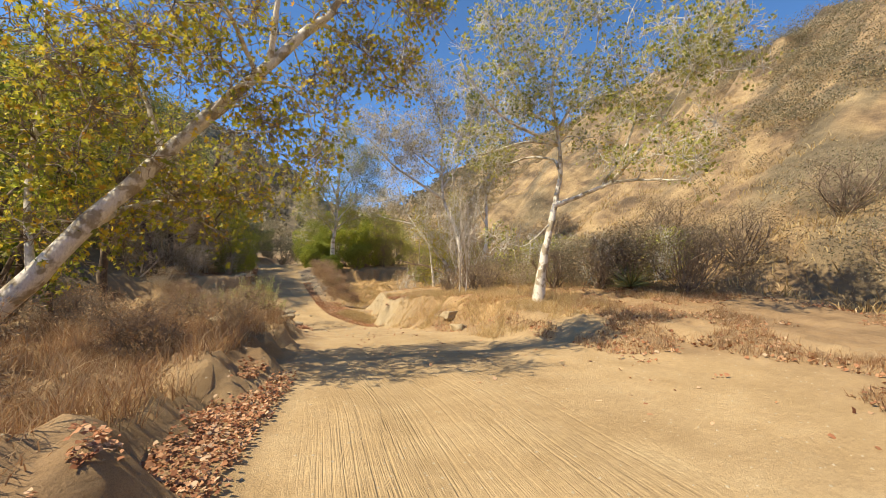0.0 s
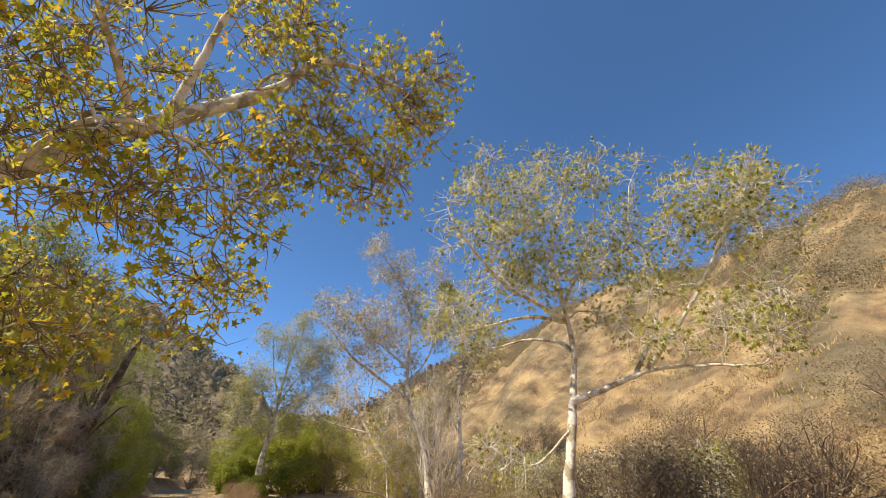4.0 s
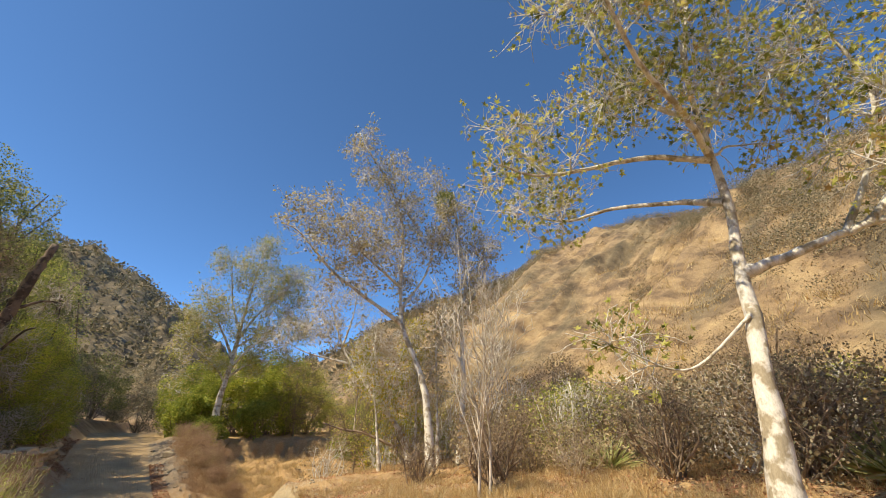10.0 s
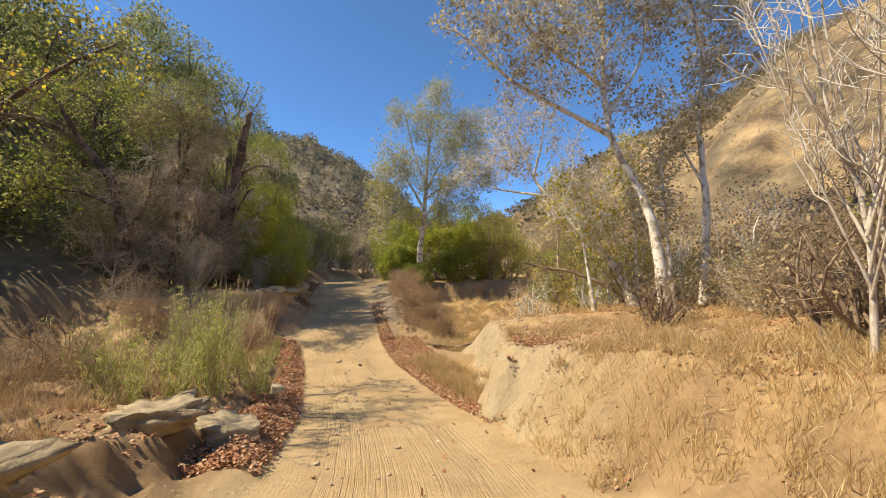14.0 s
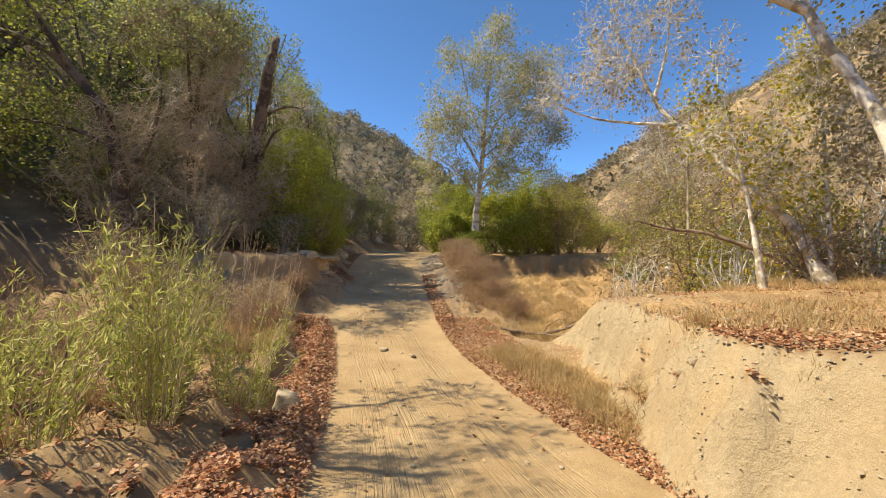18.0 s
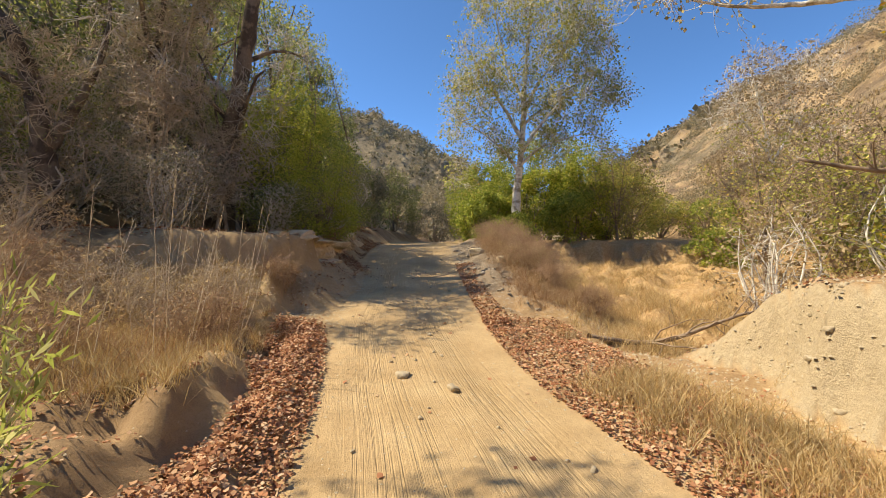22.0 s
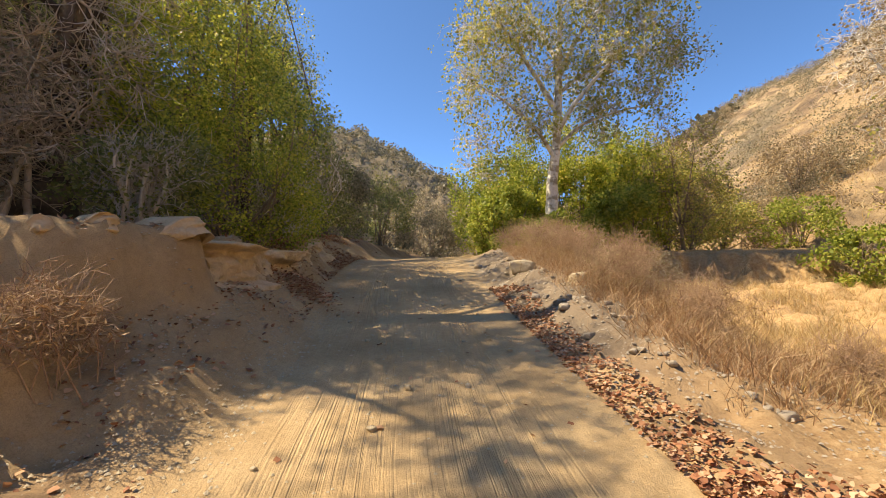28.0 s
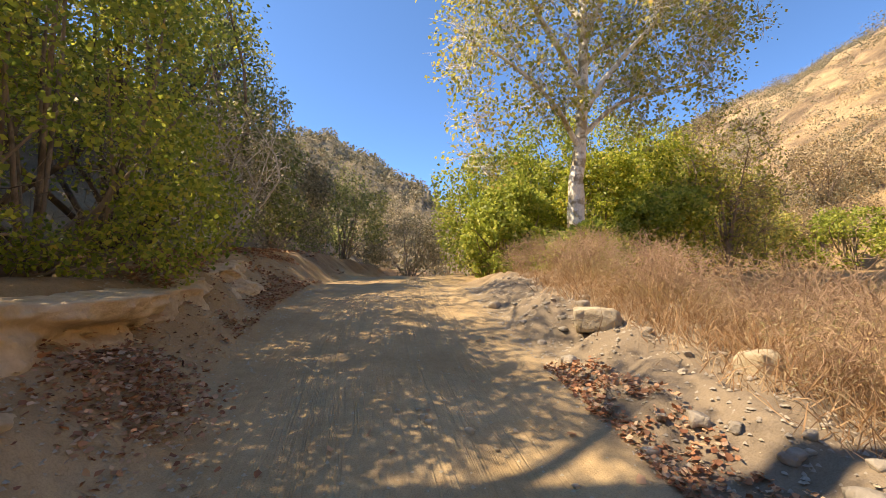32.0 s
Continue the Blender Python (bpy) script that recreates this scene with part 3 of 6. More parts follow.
CURL = (np.array([[0, 0, 0], [0.42, 0.12, 0.10], [0.30, 0.55, -0.02], [0.05, 0.98, 0.12], [-0.38, 0.62, 0.0], [-0.36, 0.10, 0.14]]), np.array([[0, 1, 2], [0, 2, 3], [0, 3, 4], [0, 4, 5]]))
STAR, OVAL = star_leaf(), oval_leaf()
DIAMOND = (np.array([[0, 0, 0], [0.28, 0.5, 0.05], [0, 1, -0.08], [-0.28, 0.5, 0.05]]), np.array([[0, 1, 2, 3]]))
BROAD = (np.array([[0, 0, 0], [0.38, 0.5, 0.06], [0, 1, -0.1], [-0.38, 0.5, 0.06]]), np.array([[0, 1, 2, 3]]))
SLIM = (np.array([[0, 0, 0], [0.075, 0.45, 0.03], [0, 1, -0.1], [-0.075, 0.45, 0.03]]), np.array([[0, 1, 2, 3]]))


def leaves_mesh(name, at, along, size, shape, mat, rng, flat=0.0):
    """Many leaves: their feet, the ways they point and their sizes."""
    tv, tf = shape
    n = len(at)
    y = unit(along + rng.normal(0, 0.01, (n, 3)))
    z = unit(np.cross(y, unit(rng.normal(size=(n, 3)))))
    if flat:
        z = unit(z * (1 - flat) + np.array([0, 0, flat]) * np.where(z[:, 2:3] < 0, -1, 1))
    x = unit(np.cross(y, z))
    z = np.cross(x, y)
    s = np.asarray(size)[:, None, None]
    v = at[:, None] + s * (tv[None, :, 0:1] * x[:, None] + tv[None, :, 1:2] * y[:, None] + tv[None, :, 2:3] * z[:, None])
    f = (np.arange(n) * len(tv))[:, None, None] + tf[None]
    return mesh_np(name, v.reshape(-1, 3), [f.reshape(-1, tf.shape[1])], mat)


def leaf_points(lines, per, rng, spread=0.08, start=0.25):
    """Feet of leaves along twigs, and the ways they point."""
    at, way = [], []
    for c in lines:
        n = len(c)
        f = rng.uniform(start, 1, per) * (n - 1)
        i = np.minimum(f.astype(int), n - 2)
        p = c[i] + (c[i + 1] - c[i]) * (f - i)[:, None]
        at.append(p)
        way.append(np.repeat(unit(c[-1] - c[0])[None], per, 0))
    at, way = np.concatenate(at), np.concatenate(way)
    return at + rng.normal(0, spread, at.shape), way


def bare_tree(name, label, category, limbs, bark, twig, rng, n2=7, l2=1.5, n3=5, l3=0.6, up=0.25, group="", start=0.3, thin=0.006):
    """A leafless tree from its main limbs: rows of (points, foot radius, tip radius), the first of them the trunk."""
    base = limbs[0][0][0]
    ob = thing(name, label, category, base, group)
    lines, radii = [], []
    for k, (pts, r0, r1) in enumerate(limbs):
        me, c, r = limb_mesh("trunk" if k == 0 else "limb", pts, r0, r1, bark, rng, flare=0.5 if k == 0 else 0.15)
        part("trunk" if k == 0 else "limb", me, ob)
        lines.append(c)
        radii.append(r)
    s2, q2 = sprout(lines, radii, n2, l2, rng, up, start)
    tips = [(np.array([c[-1], c[-1] + unit(c[-1] - c[-3]) * l2 * 0.5]), np.array([r[-1], r[-1] * 0.4])) for c, r in zip(lines, radii)]
    s2, q2 = s2 + [t[0] for t in tips], q2 + [np.maximum(t[1], thin) for t in tips]
    q2 = [np.clip(q, thin * 1.5, 0.06) for q in q2]
    s3, q3 = sprout(s2, q2, n3, l3, rng, up, 0.15, segs=2, curl=0.35, ratio=0.5)
    q3 = [np.clip(q, thin, 0.02) for q in q3]
    for c, q in zip(s2, q2):
        part("branch", rod_mesh("branch", c, q, bark, 5), ob)
    tagged(part("twigwork", twig_mesh("twigwork", s3, q3, twig, 3), ob), kind="stuff")
    return ob


def lobe_targets(lobes, n, rng, grow=1.0):
    """Points spread through a heap of balls (centre, radius)."""
    c, r = np.array([l[0] for l in lobes], float), np.array([l[1] for l in lobes], float)
    k = rng.choice(len(c), n, p=r ** 2.4 / (r ** 2.4).sum())
    d = unit(rng.normal(size=(n, 3))) * (rng.random((n, 1)) ** 0.45)
    return c[k] + d * (r[k] * grow)[:, None]


def colonise(lines, radii, lobes, n, rng, rise=0.7, start=0.35, segs=6):
    """Branches that leave the nearest limb, or a branch made before, and curve out into the crown."""
    P = np.concatenate([c[int(len(c) * start):] for c in lines])
    Q = np.concatenate([np.asarray(r)[int(len(r) * start):] for r in radii])
    T = np.concatenate([unit(np.gradient(c, axis=0))[int(len(c) * start):] for c in lines])
    goals = lobe_targets(lobes, n, rng)
    near = np.array([np.min(np.linalg.norm(P - g, axis=1)) for g in goals])
    outs, rads = [], []
    for g in goals[np.argsort(near)]:
        i = int(np.argmin(np.linalg.norm(P - g, axis=1) + rise * np.clip(P[:, 2] - g[2], 0, None)))
        p, d = P[i], float(np.linalg.norm(g - P[i]))
        m = p + (g - p) * 0.45 + T[i] * 0.2 * d + [0, 0, 0.06 * d] + rng.normal(0, 0.07 * d, 3)
        c = spline([p, m, g], segs + 1)
        c[1:-1] += rng.normal(0, 0.025 * d, (segs - 1, 3))
        q = np.linspace(max(min(Q[i] * 0.65, 0.014 + 0.02 * d), 0.012), 0.007, segs + 1)
        outs.append(c)
        rads.append(q)
        P, Q, T = np.vstack([P, c[2:]]), np.r_[Q, q[2:]], np.vstack([T, unit(np.gradient(c, axis=0))[2:]])
    return outs, rads


def twigs_to(lines, lobes, n, rng, reach=0.9, segs=3):
    """Thin twigs from the nearest branch towards points all through the crown."""
    P = np.concatenate([c[1:] for c in lines])
    T = np.concatenate([unit(np.gradient(c, axis=0))[1:] for c in lines])
    g = lobe_targets(lobes, n, rng, 1.08)
    tips = np.concatenate([c[len(c) // 2:] for c in lines])
    k = rng.random(n) < 0.7
    g[k] = tips[rng.integers(0, len(tips), k.sum())] + rng.normal(0, 0.3 * reach, (int(k.sum()), 3)) + [0, 0, 0.08]
    i = np.concatenate([np.argmin(((P[None] - b[:, None]) ** 2).sum(-1), 1) for b in np.array_split(g, max(1, n // 400))])
    p = P[i]
    v = g - p
    d = np.linalg.norm(v, axis=1, keepdims=True)
    v = v * np.clip(np.clip(d, 0.25, reach) / np.maximum(d, 1e-3), 0, 4)
    d = np.linalg.norm(v, axis=1, keepdims=True)
    s = np.linspace(0, 1, segs + 1)[None, :, None]
    bow = T[i] * 0.25 * d + rng.normal(0, 0.16, v.shape) * d
    c = p[:, None] + v[:, None] * s + bow[:, None] * (s * (1 - s) * 2)
    return list(c)


def crown_tree(name, label, limbs, lobes, bark, twig, leaf, rng, shape=BROAD, leaf_size=0.1, n2=80, n3=1500, per=5, droop=0.35, group="", thin=0.0045,
               scatter=0.07, split=True, branch_bark=None, reach=0.9, category="tree"):
    """A tree from its main limbs, rows of (points, foot radius, tip radius), and the balls that its crown fills."""
    base = limbs[0][0][0]
    ob = thing(name, label, category, base, group)
    lines, radii = [], []
    for k, (pts, r0, r1) in enumerate(limbs):
        me, c, r = limb_mesh("trunk" if k == 0 else "limb", pts, r0, r1, bark, rng, flare=0.5 if k == 0 else 0.15)
        part("trunk" if k == 0 else "limb", me, ob)
        lines.append(c)
        radii.append(r)
    s2, q2 = colonise(lines, radii, lobes, n2, rng)
    if split:
        for c, q in zip(s2, q2):
            part("branch", rod_mesh("branch", c, q, branch_bark or bark), ob)
    else:
        tagged(part("branchwork", twig_mesh("branchwork", s2, q2, branch_bark or bark, 5), ob), kind="stuff")
    s3 = twigs_to(s2, lobes, n3, rng, reach)
    s4, _ = sprout(s3, [np.full(len(c), 0.006) for c in s3], 2, 0.3, rng, 0.1, 0.3, segs=2, curl=0.3)
    q3 = [np.linspace(thin * 1.7, thin * 0.8, len(c)) for c in s3] + [np.linspace(thin, thin * 0.6, 3)] * len(s4)
    tagged(part("twigwork", twig_mesh("twigwork", s3 + s4, q3, twig, 3), ob), kind="stuff")
    if per:
        tips = s3 + s4
        at, way = leaf_points(tips, 1, rng, scatter, 0.8)
        k = rng.integers(0, len(at), int(len(s3) * per))
        at, way = at[k] + rng.normal(0, scatter * 0.6, (len(k), 3)), way[k]
        way = unit(way + rng.normal(0, 0.7, way.shape) + np.array([0, 0, -droop]))
        tagged(part("crown", leaves_mesh("crown", at, way, leaf_size * rng.uniform(0.6, 1.3, len(at)), shape, leaf, rng), ob), kind="stuff")
    return ob


def lobes_points(lobes, n, rng, shell=0.55, cores=None):
    """Points in the outer part of a heap of ellipsoids (centre, radii), none deep inside another."""
    c = np.array([l[0] for l in lobes], float)
    r = np.array([l[1] for l in lobes], float)
    wgt = (r[:, 0] * r[:, 1] + r[:, 1] * r[:, 2] + r[:, 0] * r[:, 2])
    k = rng.choice(len(c), n, p=wgt / wgt.sum())
    d = unit(rng.normal(size=(n, 3)))
    q = shell + (1.12 - shell) * rng.random(n) ** 0.6
    bumpy = 1 + 0.22 * np.sin(d[:, 0] * 5 + k) * np.sin(d[:, 1] * 6 + 2 * k) * np.sin(d[:, 2] * 5 + k)
    p = c[k] + d * r[k] * (q * bumpy)[:, None]
    inside = np.zeros(n, bool)
    for cc, rr_ in (cores or lobes):
        inside |= (((p - np.array(cc)) / np.array(rr_)) ** 2).sum(1) < 0.35
    return p[~inside], d[~inside]


def clumps(lobes, rng, per, r=0.36):
    """Smaller heaps round the shell of each lobe."""
    out = []
    for c, rad in lobes:
        for d in unit(rng.normal(size=(per, 3)) + [0, 0, 0.25]):
            k = r * rng.uniform(0.6, 1.25)
            out.append((c + d * rad * rng.uniform(0.6, 0.95), rad * k * rng.uniform(0.8, 1.2, 3)))
    return out


def bush(name, label, category, at, lobes, n, leaf, rng, size=0.08, shape=OVAL, stems=14, bark=None, shell=0.5, group="", twiggy=0, droop=0.2, stem_r=0.03, clump=0):
    """A bush from lobes given as offsets from its foot: stems, twigs and leaves. The twigs reach into each lobe."""
    bark = bark or TWIG_BROWN
    x, y = at
    z = H1(x, y)
    foot = np.array([x, y, z])
    ob = thing(name, label, category, (x, y, z), group)
    world_lobes = [(foot + np.array(c, float), np.array(r, float)) for c, r in lobes]
    lines, rad = [], []
    feet = foot + np.c_[rng.normal(0, 0.12, (stems, 2)), np.zeros(stems)]
    feet[:, 2] = height(feet[:, 0], feet[:, 1]) - 0.05
    for k in range(stems):
        c, r = world_lobes[k % len(world_lobes)]
        p0 = feet[k]
        p3 = c + r * unit(rng.normal(size=3) + [0, 0, 0.8]) * 0.85
        m = (p0 + p3) / 2 + rng.normal(0, 0.12 * np.linalg.norm(p3 - p0), 3) + [0, 0, 0.1]
        lines.append(spline([p0, m, p3], 7))
        rad.append(np.linspace(stem_r, stem_r * 0.25, 7))
    tagged(part("stemwork", twig_mesh("stemwork", lines, rad, bark, 5), ob), kind="stuff")
    if twiggy:
        s, q = sprout(lines, rad, twiggy, 0.3 * float(np.mean([l[1] for l in lobes])) + 0.25, rng, 0.2, 0.25, segs=3, curl=0.4)
        s2, q2 = sprout(s, q, 2, 0.22 * float(np.mean([l[1] for l in lobes])) + 0.15, rng, 0.2, 0.2, segs=2, curl=0.4)
        tagged(part("twigwork", twig_mesh("twigwork", s + s2, [np.clip(v, 0.004 if stem_r > 0.012 else 0.0022, 0.02) for v in q + q2], bark, 3), ob), kind="stuff")
    if n:
        p, d = lobes_points(clumps(world_lobes, rng, clump) if clump else world_lobes, int(n * 1.3) if clump else n, rng, shell, world_lobes if clump else None)
        p, d = p[:n], d[:n]
        ok = p[:, 2] > height(p[:, 0], p[:, 1]) + 0.03
        p, d = p[ok], d[ok]
        way = unit(d * 0.5 + rng.normal(0, 0.7, d.shape) + [0, 0, -droop])
        tagged(part("foliage", leaves_mesh("foliage", p, way, size * rng.uniform(0.6, 1.35, len(p)), shape, leaf, rng), ob), kind="stuff")
    return ob


def grass(name, label, region, n, mat, rng, h=(0.15, 0.4), clump=9, spread=0.06, lean=0.42, width=0.0034, kind="stuff"):
    """Dry grass in clumps over a region: a function that gives (x, y) of n clumps."""
    cx, cy = region(n)
    cx, cy = np.repeat(cx, clump), np.repeat(cy, clump)
    hs = np.repeat(rng.uniform(*h, n), clump) * rng.uniform(0.6, 1.15, n * clump)
    x, y = cx + rng.normal(0, spread, len(cx)), cy + rng.normal(0, spread, len(cx))
    z = height(x, y) - 0.01
    p0 = np.stack([x, y, z], -1)
    d = rng.normal(0, lean, (len(x), 3))
    d[:, 2] = 1
    d = unit(d)
    side = unit(np.cross(d, rng.normal(size=d.shape)))
    bend = rng.normal(0, 0.25, d.shape) * hs[:, None]
    bend[:, 2] = -np.abs(bend[:, 2]) * 0.5
    w = width * rng.uniform(0.6, 1.4, len(x))[:, None]
    m = p0 + d * hs[:, None] * 0.55
    t = p0 + d * hs[:, None] + bend
    v = np.stack([p0 - side * w, p0 + side * w, m + side * w * 0.7, m - side * w * 0.7, t], 1)
    b = (np.arange(len(x)) * 5)[:, None]
    me = mesh_np(name, v.reshape(-1, 3), [b + np.array([[0, 1, 2, 3]]), b + np.array([[3, 2, 4]])], mat)
    return tagged(new(name, me), label, "grass", kind=kind)


def litter(name, label, region, n, mat, rng, size=(0.022, 0.054), lift=0.05, shape=None):
    x, y = region(n)
    z = height(x, y) + rng.random(len(x)) ** 2 * lift + 0.005
    way = rng.normal(size=(len(x), 3))
    way[:, 2] *= 0.35
    me = leaves_mesh(name, np.stack([x, y, z], -1), way, rng.uniform(*size, len(x)), shape or CURL, mat, rng, flat=0.55)
    return tagged(new(name, me), label, "leaves", kind="stuff")


def rock(name, label, at, r, mat, rng, group="", rough=0.75, sink=0.3):
    """A broken stone."""
    bm = bmesh.new()
    bmesh.ops.create_icosphere(bm, subdivisions=4 if max(r) > 0.3 else 3 if max(r) > 0.12 else 2, radius=1)
    axes = unit(np.vstack([np.eye(3), -np.eye(3)]) + rng.normal(0, 0.16, (6, 3)))
    cuts = np.vstack([axes, unit(rng.normal(size=(4, 3)))])
    offs = np.r_[rng.uniform(0.45, 0.62, 6), rng.uniform(0.6, 0.8, 4)]
    sd = rng.uniform(0, 50)
    for v in bm.verts:
        p = np.array(v.co)
        for c, o in zip(cuts, offs):
            e = p @ c - o
            if e > 0:
                p = p - c * e
        p = (p * 0.9 + np.array(v.co) * 0.06) * 1.5 * (1 + rough * 0.42 * noise.fractal(Vector(p * 2.6 + sd), 1.0, 2.0, 4))
        v.co = Vector(p * np.array(r))
    me = bpy.data.meshes.new(name)
    bm.to_mesh(me)
    bm.free()
    me.materials.append(mat)
    me.polygons.foreach_set("use_smooth", np.ones(len(me.polygons), bool))
    ob = new(name, me)
    z = H1(*at)
    ob.location = (at[0], at[1], z + r[2] * (1 - sink) - r[2] * 0.25)
    ob.rotation_euler = (0, 0, rng.uniform(0, 6))
    return tagged(ob, label, "stone", group)

# ---- trees ----
R = np.random.default_rng


def gz_at(x, y, d=0.0):
    return (x, y, H1(x, y) + d)


# leaning sycamore over the start of the road
L = [([(-4.7, 20.3, H1(-4.7, 20.3) - 0.2), (-4.0, 20.3, 2.6), (-3.2, 20.4, 3.6), (-2.37, 20.68, 4.74), (-1.76, 20.75, 5.45), (-1.02, 20.67, 6.23), (-0.23, 20.85, 7.2)], 0.16, 0.075)]
L.append(([(-0.23, 20.85, 7.2), (0.1, 20.7, 7.45), (0.4, 20.6, 7.9), (1.0, 20.8, 8.3), (1.9, 21.2, 8.6)], 0.075, 0.02))
L.append(([(-0.85, 20.7, 6.4), (-0.75, 20.6, 7.2), (-0.65, 20.5, 8.1), (-0.3, 20.5, 9.2)], 0.06, 0.02))
L.append(([(-2.3, 20.7, 4.8), (-2.7, 21.0, 6.0), (-3.1, 21.2, 7.2)], 0.05, 0.015))
L.append(([(-3.2, 20.4, 3.6), (-2.8, 21.2, 4.1), (-2.0, 21.9, 4.3), (-1.2, 22.2, 4.4)], 0.06, 0.02))
L.append(([(-3.7, 20.4, 3.0), (-4.0, 20.9, 4.4), (-3.9, 21.0, 5.8), (-4.0, 21.2, 7.0)], 0.055, 0.02))
L.append(([(-0.1, 20.75, 7.3), (0.5, 21.0, 7.2), (1.0, 21.2, 6.9), (1.35, 21.3, 6.5)], 0.035, 0.01))
L.append(([(-1.76, 20.75, 5.45), (-1.2, 20.3, 5.9), (-0.5, 20.2, 5.9), (0.0, 20.3, 5.6)], 0.035, 0.01))
L.append(([(-0.5, 20.75, 6.85), (-0.35, 21.2, 6.5), (-0.2, 21.6, 5.9), (0.0, 21.9, 5.3)], 0.013, 0.006))
L.append(([(-1.02, 20.67, 6.2), (-1.3, 19.9, 6.7), (-1.5, 19.3, 6.9)], 0.04, 0.012))
crown_tree("leaning_sycamore", "leaning sycamore with pale bark and yellow-green autumn leaves over the road", L, [
    ((-3.7, 20.5, 5.0), 1.0), ((-2.55, 20.7, 5.0), 0.85), ((-2.1, 21.3, 4.2), 0.8), ((-1.3, 21.6, 4.5), 0.7), ((-2.2, 20.7, 6.4), 0.95), ((-1.0, 20.9, 5.6), 0.65),
    ((0.75, 20.9, 7.4), 0.8), ((1.55, 21.5, 7.1), 0.55), ((-3.6, 20.6, 6.4), 0.8), ((-3.65, 20.7, 3.8), 0.8), ((-3.1, 21.2, 3.6), 0.7), ((1.7, 21.1, 8.5), 0.85)]
    + [((0.2, 20.8, 8.4), 0.8), ((-0.6, 20.4, 6.0), 0.5), ((0.0, 20.5, 6.3), 0.5), ((-0.4, 20.4, 5.3), 0.5), ((0.45, 20.9, 6.9), 0.5), ((-1.3, 20.5, 7.0), 0.85), ((-0.35, 21.7, 5.0), 0.4), ((0.1, 21.95, 5.3), 0.34), ((-0.7, 21.2, 5.4), 0.45), ((0.15, 21.2, 6.2), 0.5), ((-1.5, 19.4, 6.6), 0.7), ((-2.7, 19.6, 5.8), 0.7), ((1.0, 21.0, 6.6), 0.4), ((-1.1, 20.2, 5.2), 0.5), ((-1.6, 21.5, 3.9), 0.55)],
    BARK_WHITE, TWIG_BROWN, LEAF_YELLOW, R(11), STAR, 0.11, 150, 2300, 5.0, droop=0.7, reach=0.8)

ball = R(13)
c0 = np.array([1.7, 21.05, 8.35])
ob = thing("twig_clump", "dark spiky clump of dead twigs hanging in the sycamore", "twigs", c0)
rays = unit(ball.normal(size=(70, 3)) + [0, 0, -0.4])
lines = [np.stack([c0, c0 + d * 0.12 + ball.normal(0, 0.02, 3), c0 + d * ball.uniform(0.18, 0.42) + [0, 0, -0.04]]) for d in rays]
part("twigs", twig_mesh("twigs", lines, [np.array([0.006, 0.004, 0.002])] * 70, TWIG_BROWN, 3), ob)

# white sycamore on the bank
zA = H1(6.35, 24.35)
L = [([(6.33, 24.35, zA - 0.15), (6.5, 24.38, 3.1), (6.75, 24.4, 4.1), (7.02, 24.5, 5.0), (7.2, 24.5, 6.0), (7.12, 24.5, 7.2), (6.8, 24.35, 8.5), (7.3, 24.1, 10.6)], 0.135, 0.025)]
L.append(([(7.0, 24.5, 4.95), (7.6, 24.1, 5.2), (8.15, 23.4, 5.5), (8.5, 22.6, 5.5), (8.8, 21.5, 5.3)], 0.085, 0.02))
L.append(([(8.15, 23.4, 5.5), (8.6, 22.7, 6.4), (8.9, 22.0, 7.3), (9.0, 21.3, 8.3), (9.2, 20.9, 9.3)], 0.06, 0.014))
L.append(([(8.0, 23.6, 5.4), (8.5, 23.2, 6.5), (8.6, 22.9, 7.6), (8.2, 23.0, 8.9), (8.4, 22.9, 10.2)], 0.045, 0.012))
L.append(([(7.19, 24.5, 6.1), (7.5, 25.4, 6.6), (7.2, 26.3, 6.85), (6.5, 27.0, 6.7), (5.9, 27.4, 6.9)], 0.06, 0.014))
L.append(([(7.1, 24.5, 6.8), (6.5, 25.2, 7.05), (5.7, 25.7, 6.85), (4.9, 26.0, 6.65), (4.3, 26.2, 6.8)], 0.055, 0.012))
L.append(([(7.1, 24.5, 6.85), (6.0, 24.2, 7.0), (5.1, 24.1, 7.3), (4.3, 23.9, 7.8), (3.7, 23.8, 8.4)], 0.055, 0.012))
L.append(([(6.95, 24.4, 7.4), (6.3, 24.9, 8.0), (5.7, 25.2, 9.6), (5.5, 25.2, 11.0)], 0.05, 0.012))
L.append(([(7.14, 24.5, 7.3), (7.8, 24.3, 8.6), (8.2, 24.1, 9.8), (8.3, 24.0, 11.0)], 0.05, 0.012))
L.append(([(6.7, 24.4, 4.3), (6.2, 25.0, 3.7), (5.5, 25.4, 3.95), (4.8, 25.6, 4.1)], 0.022, 0.006))
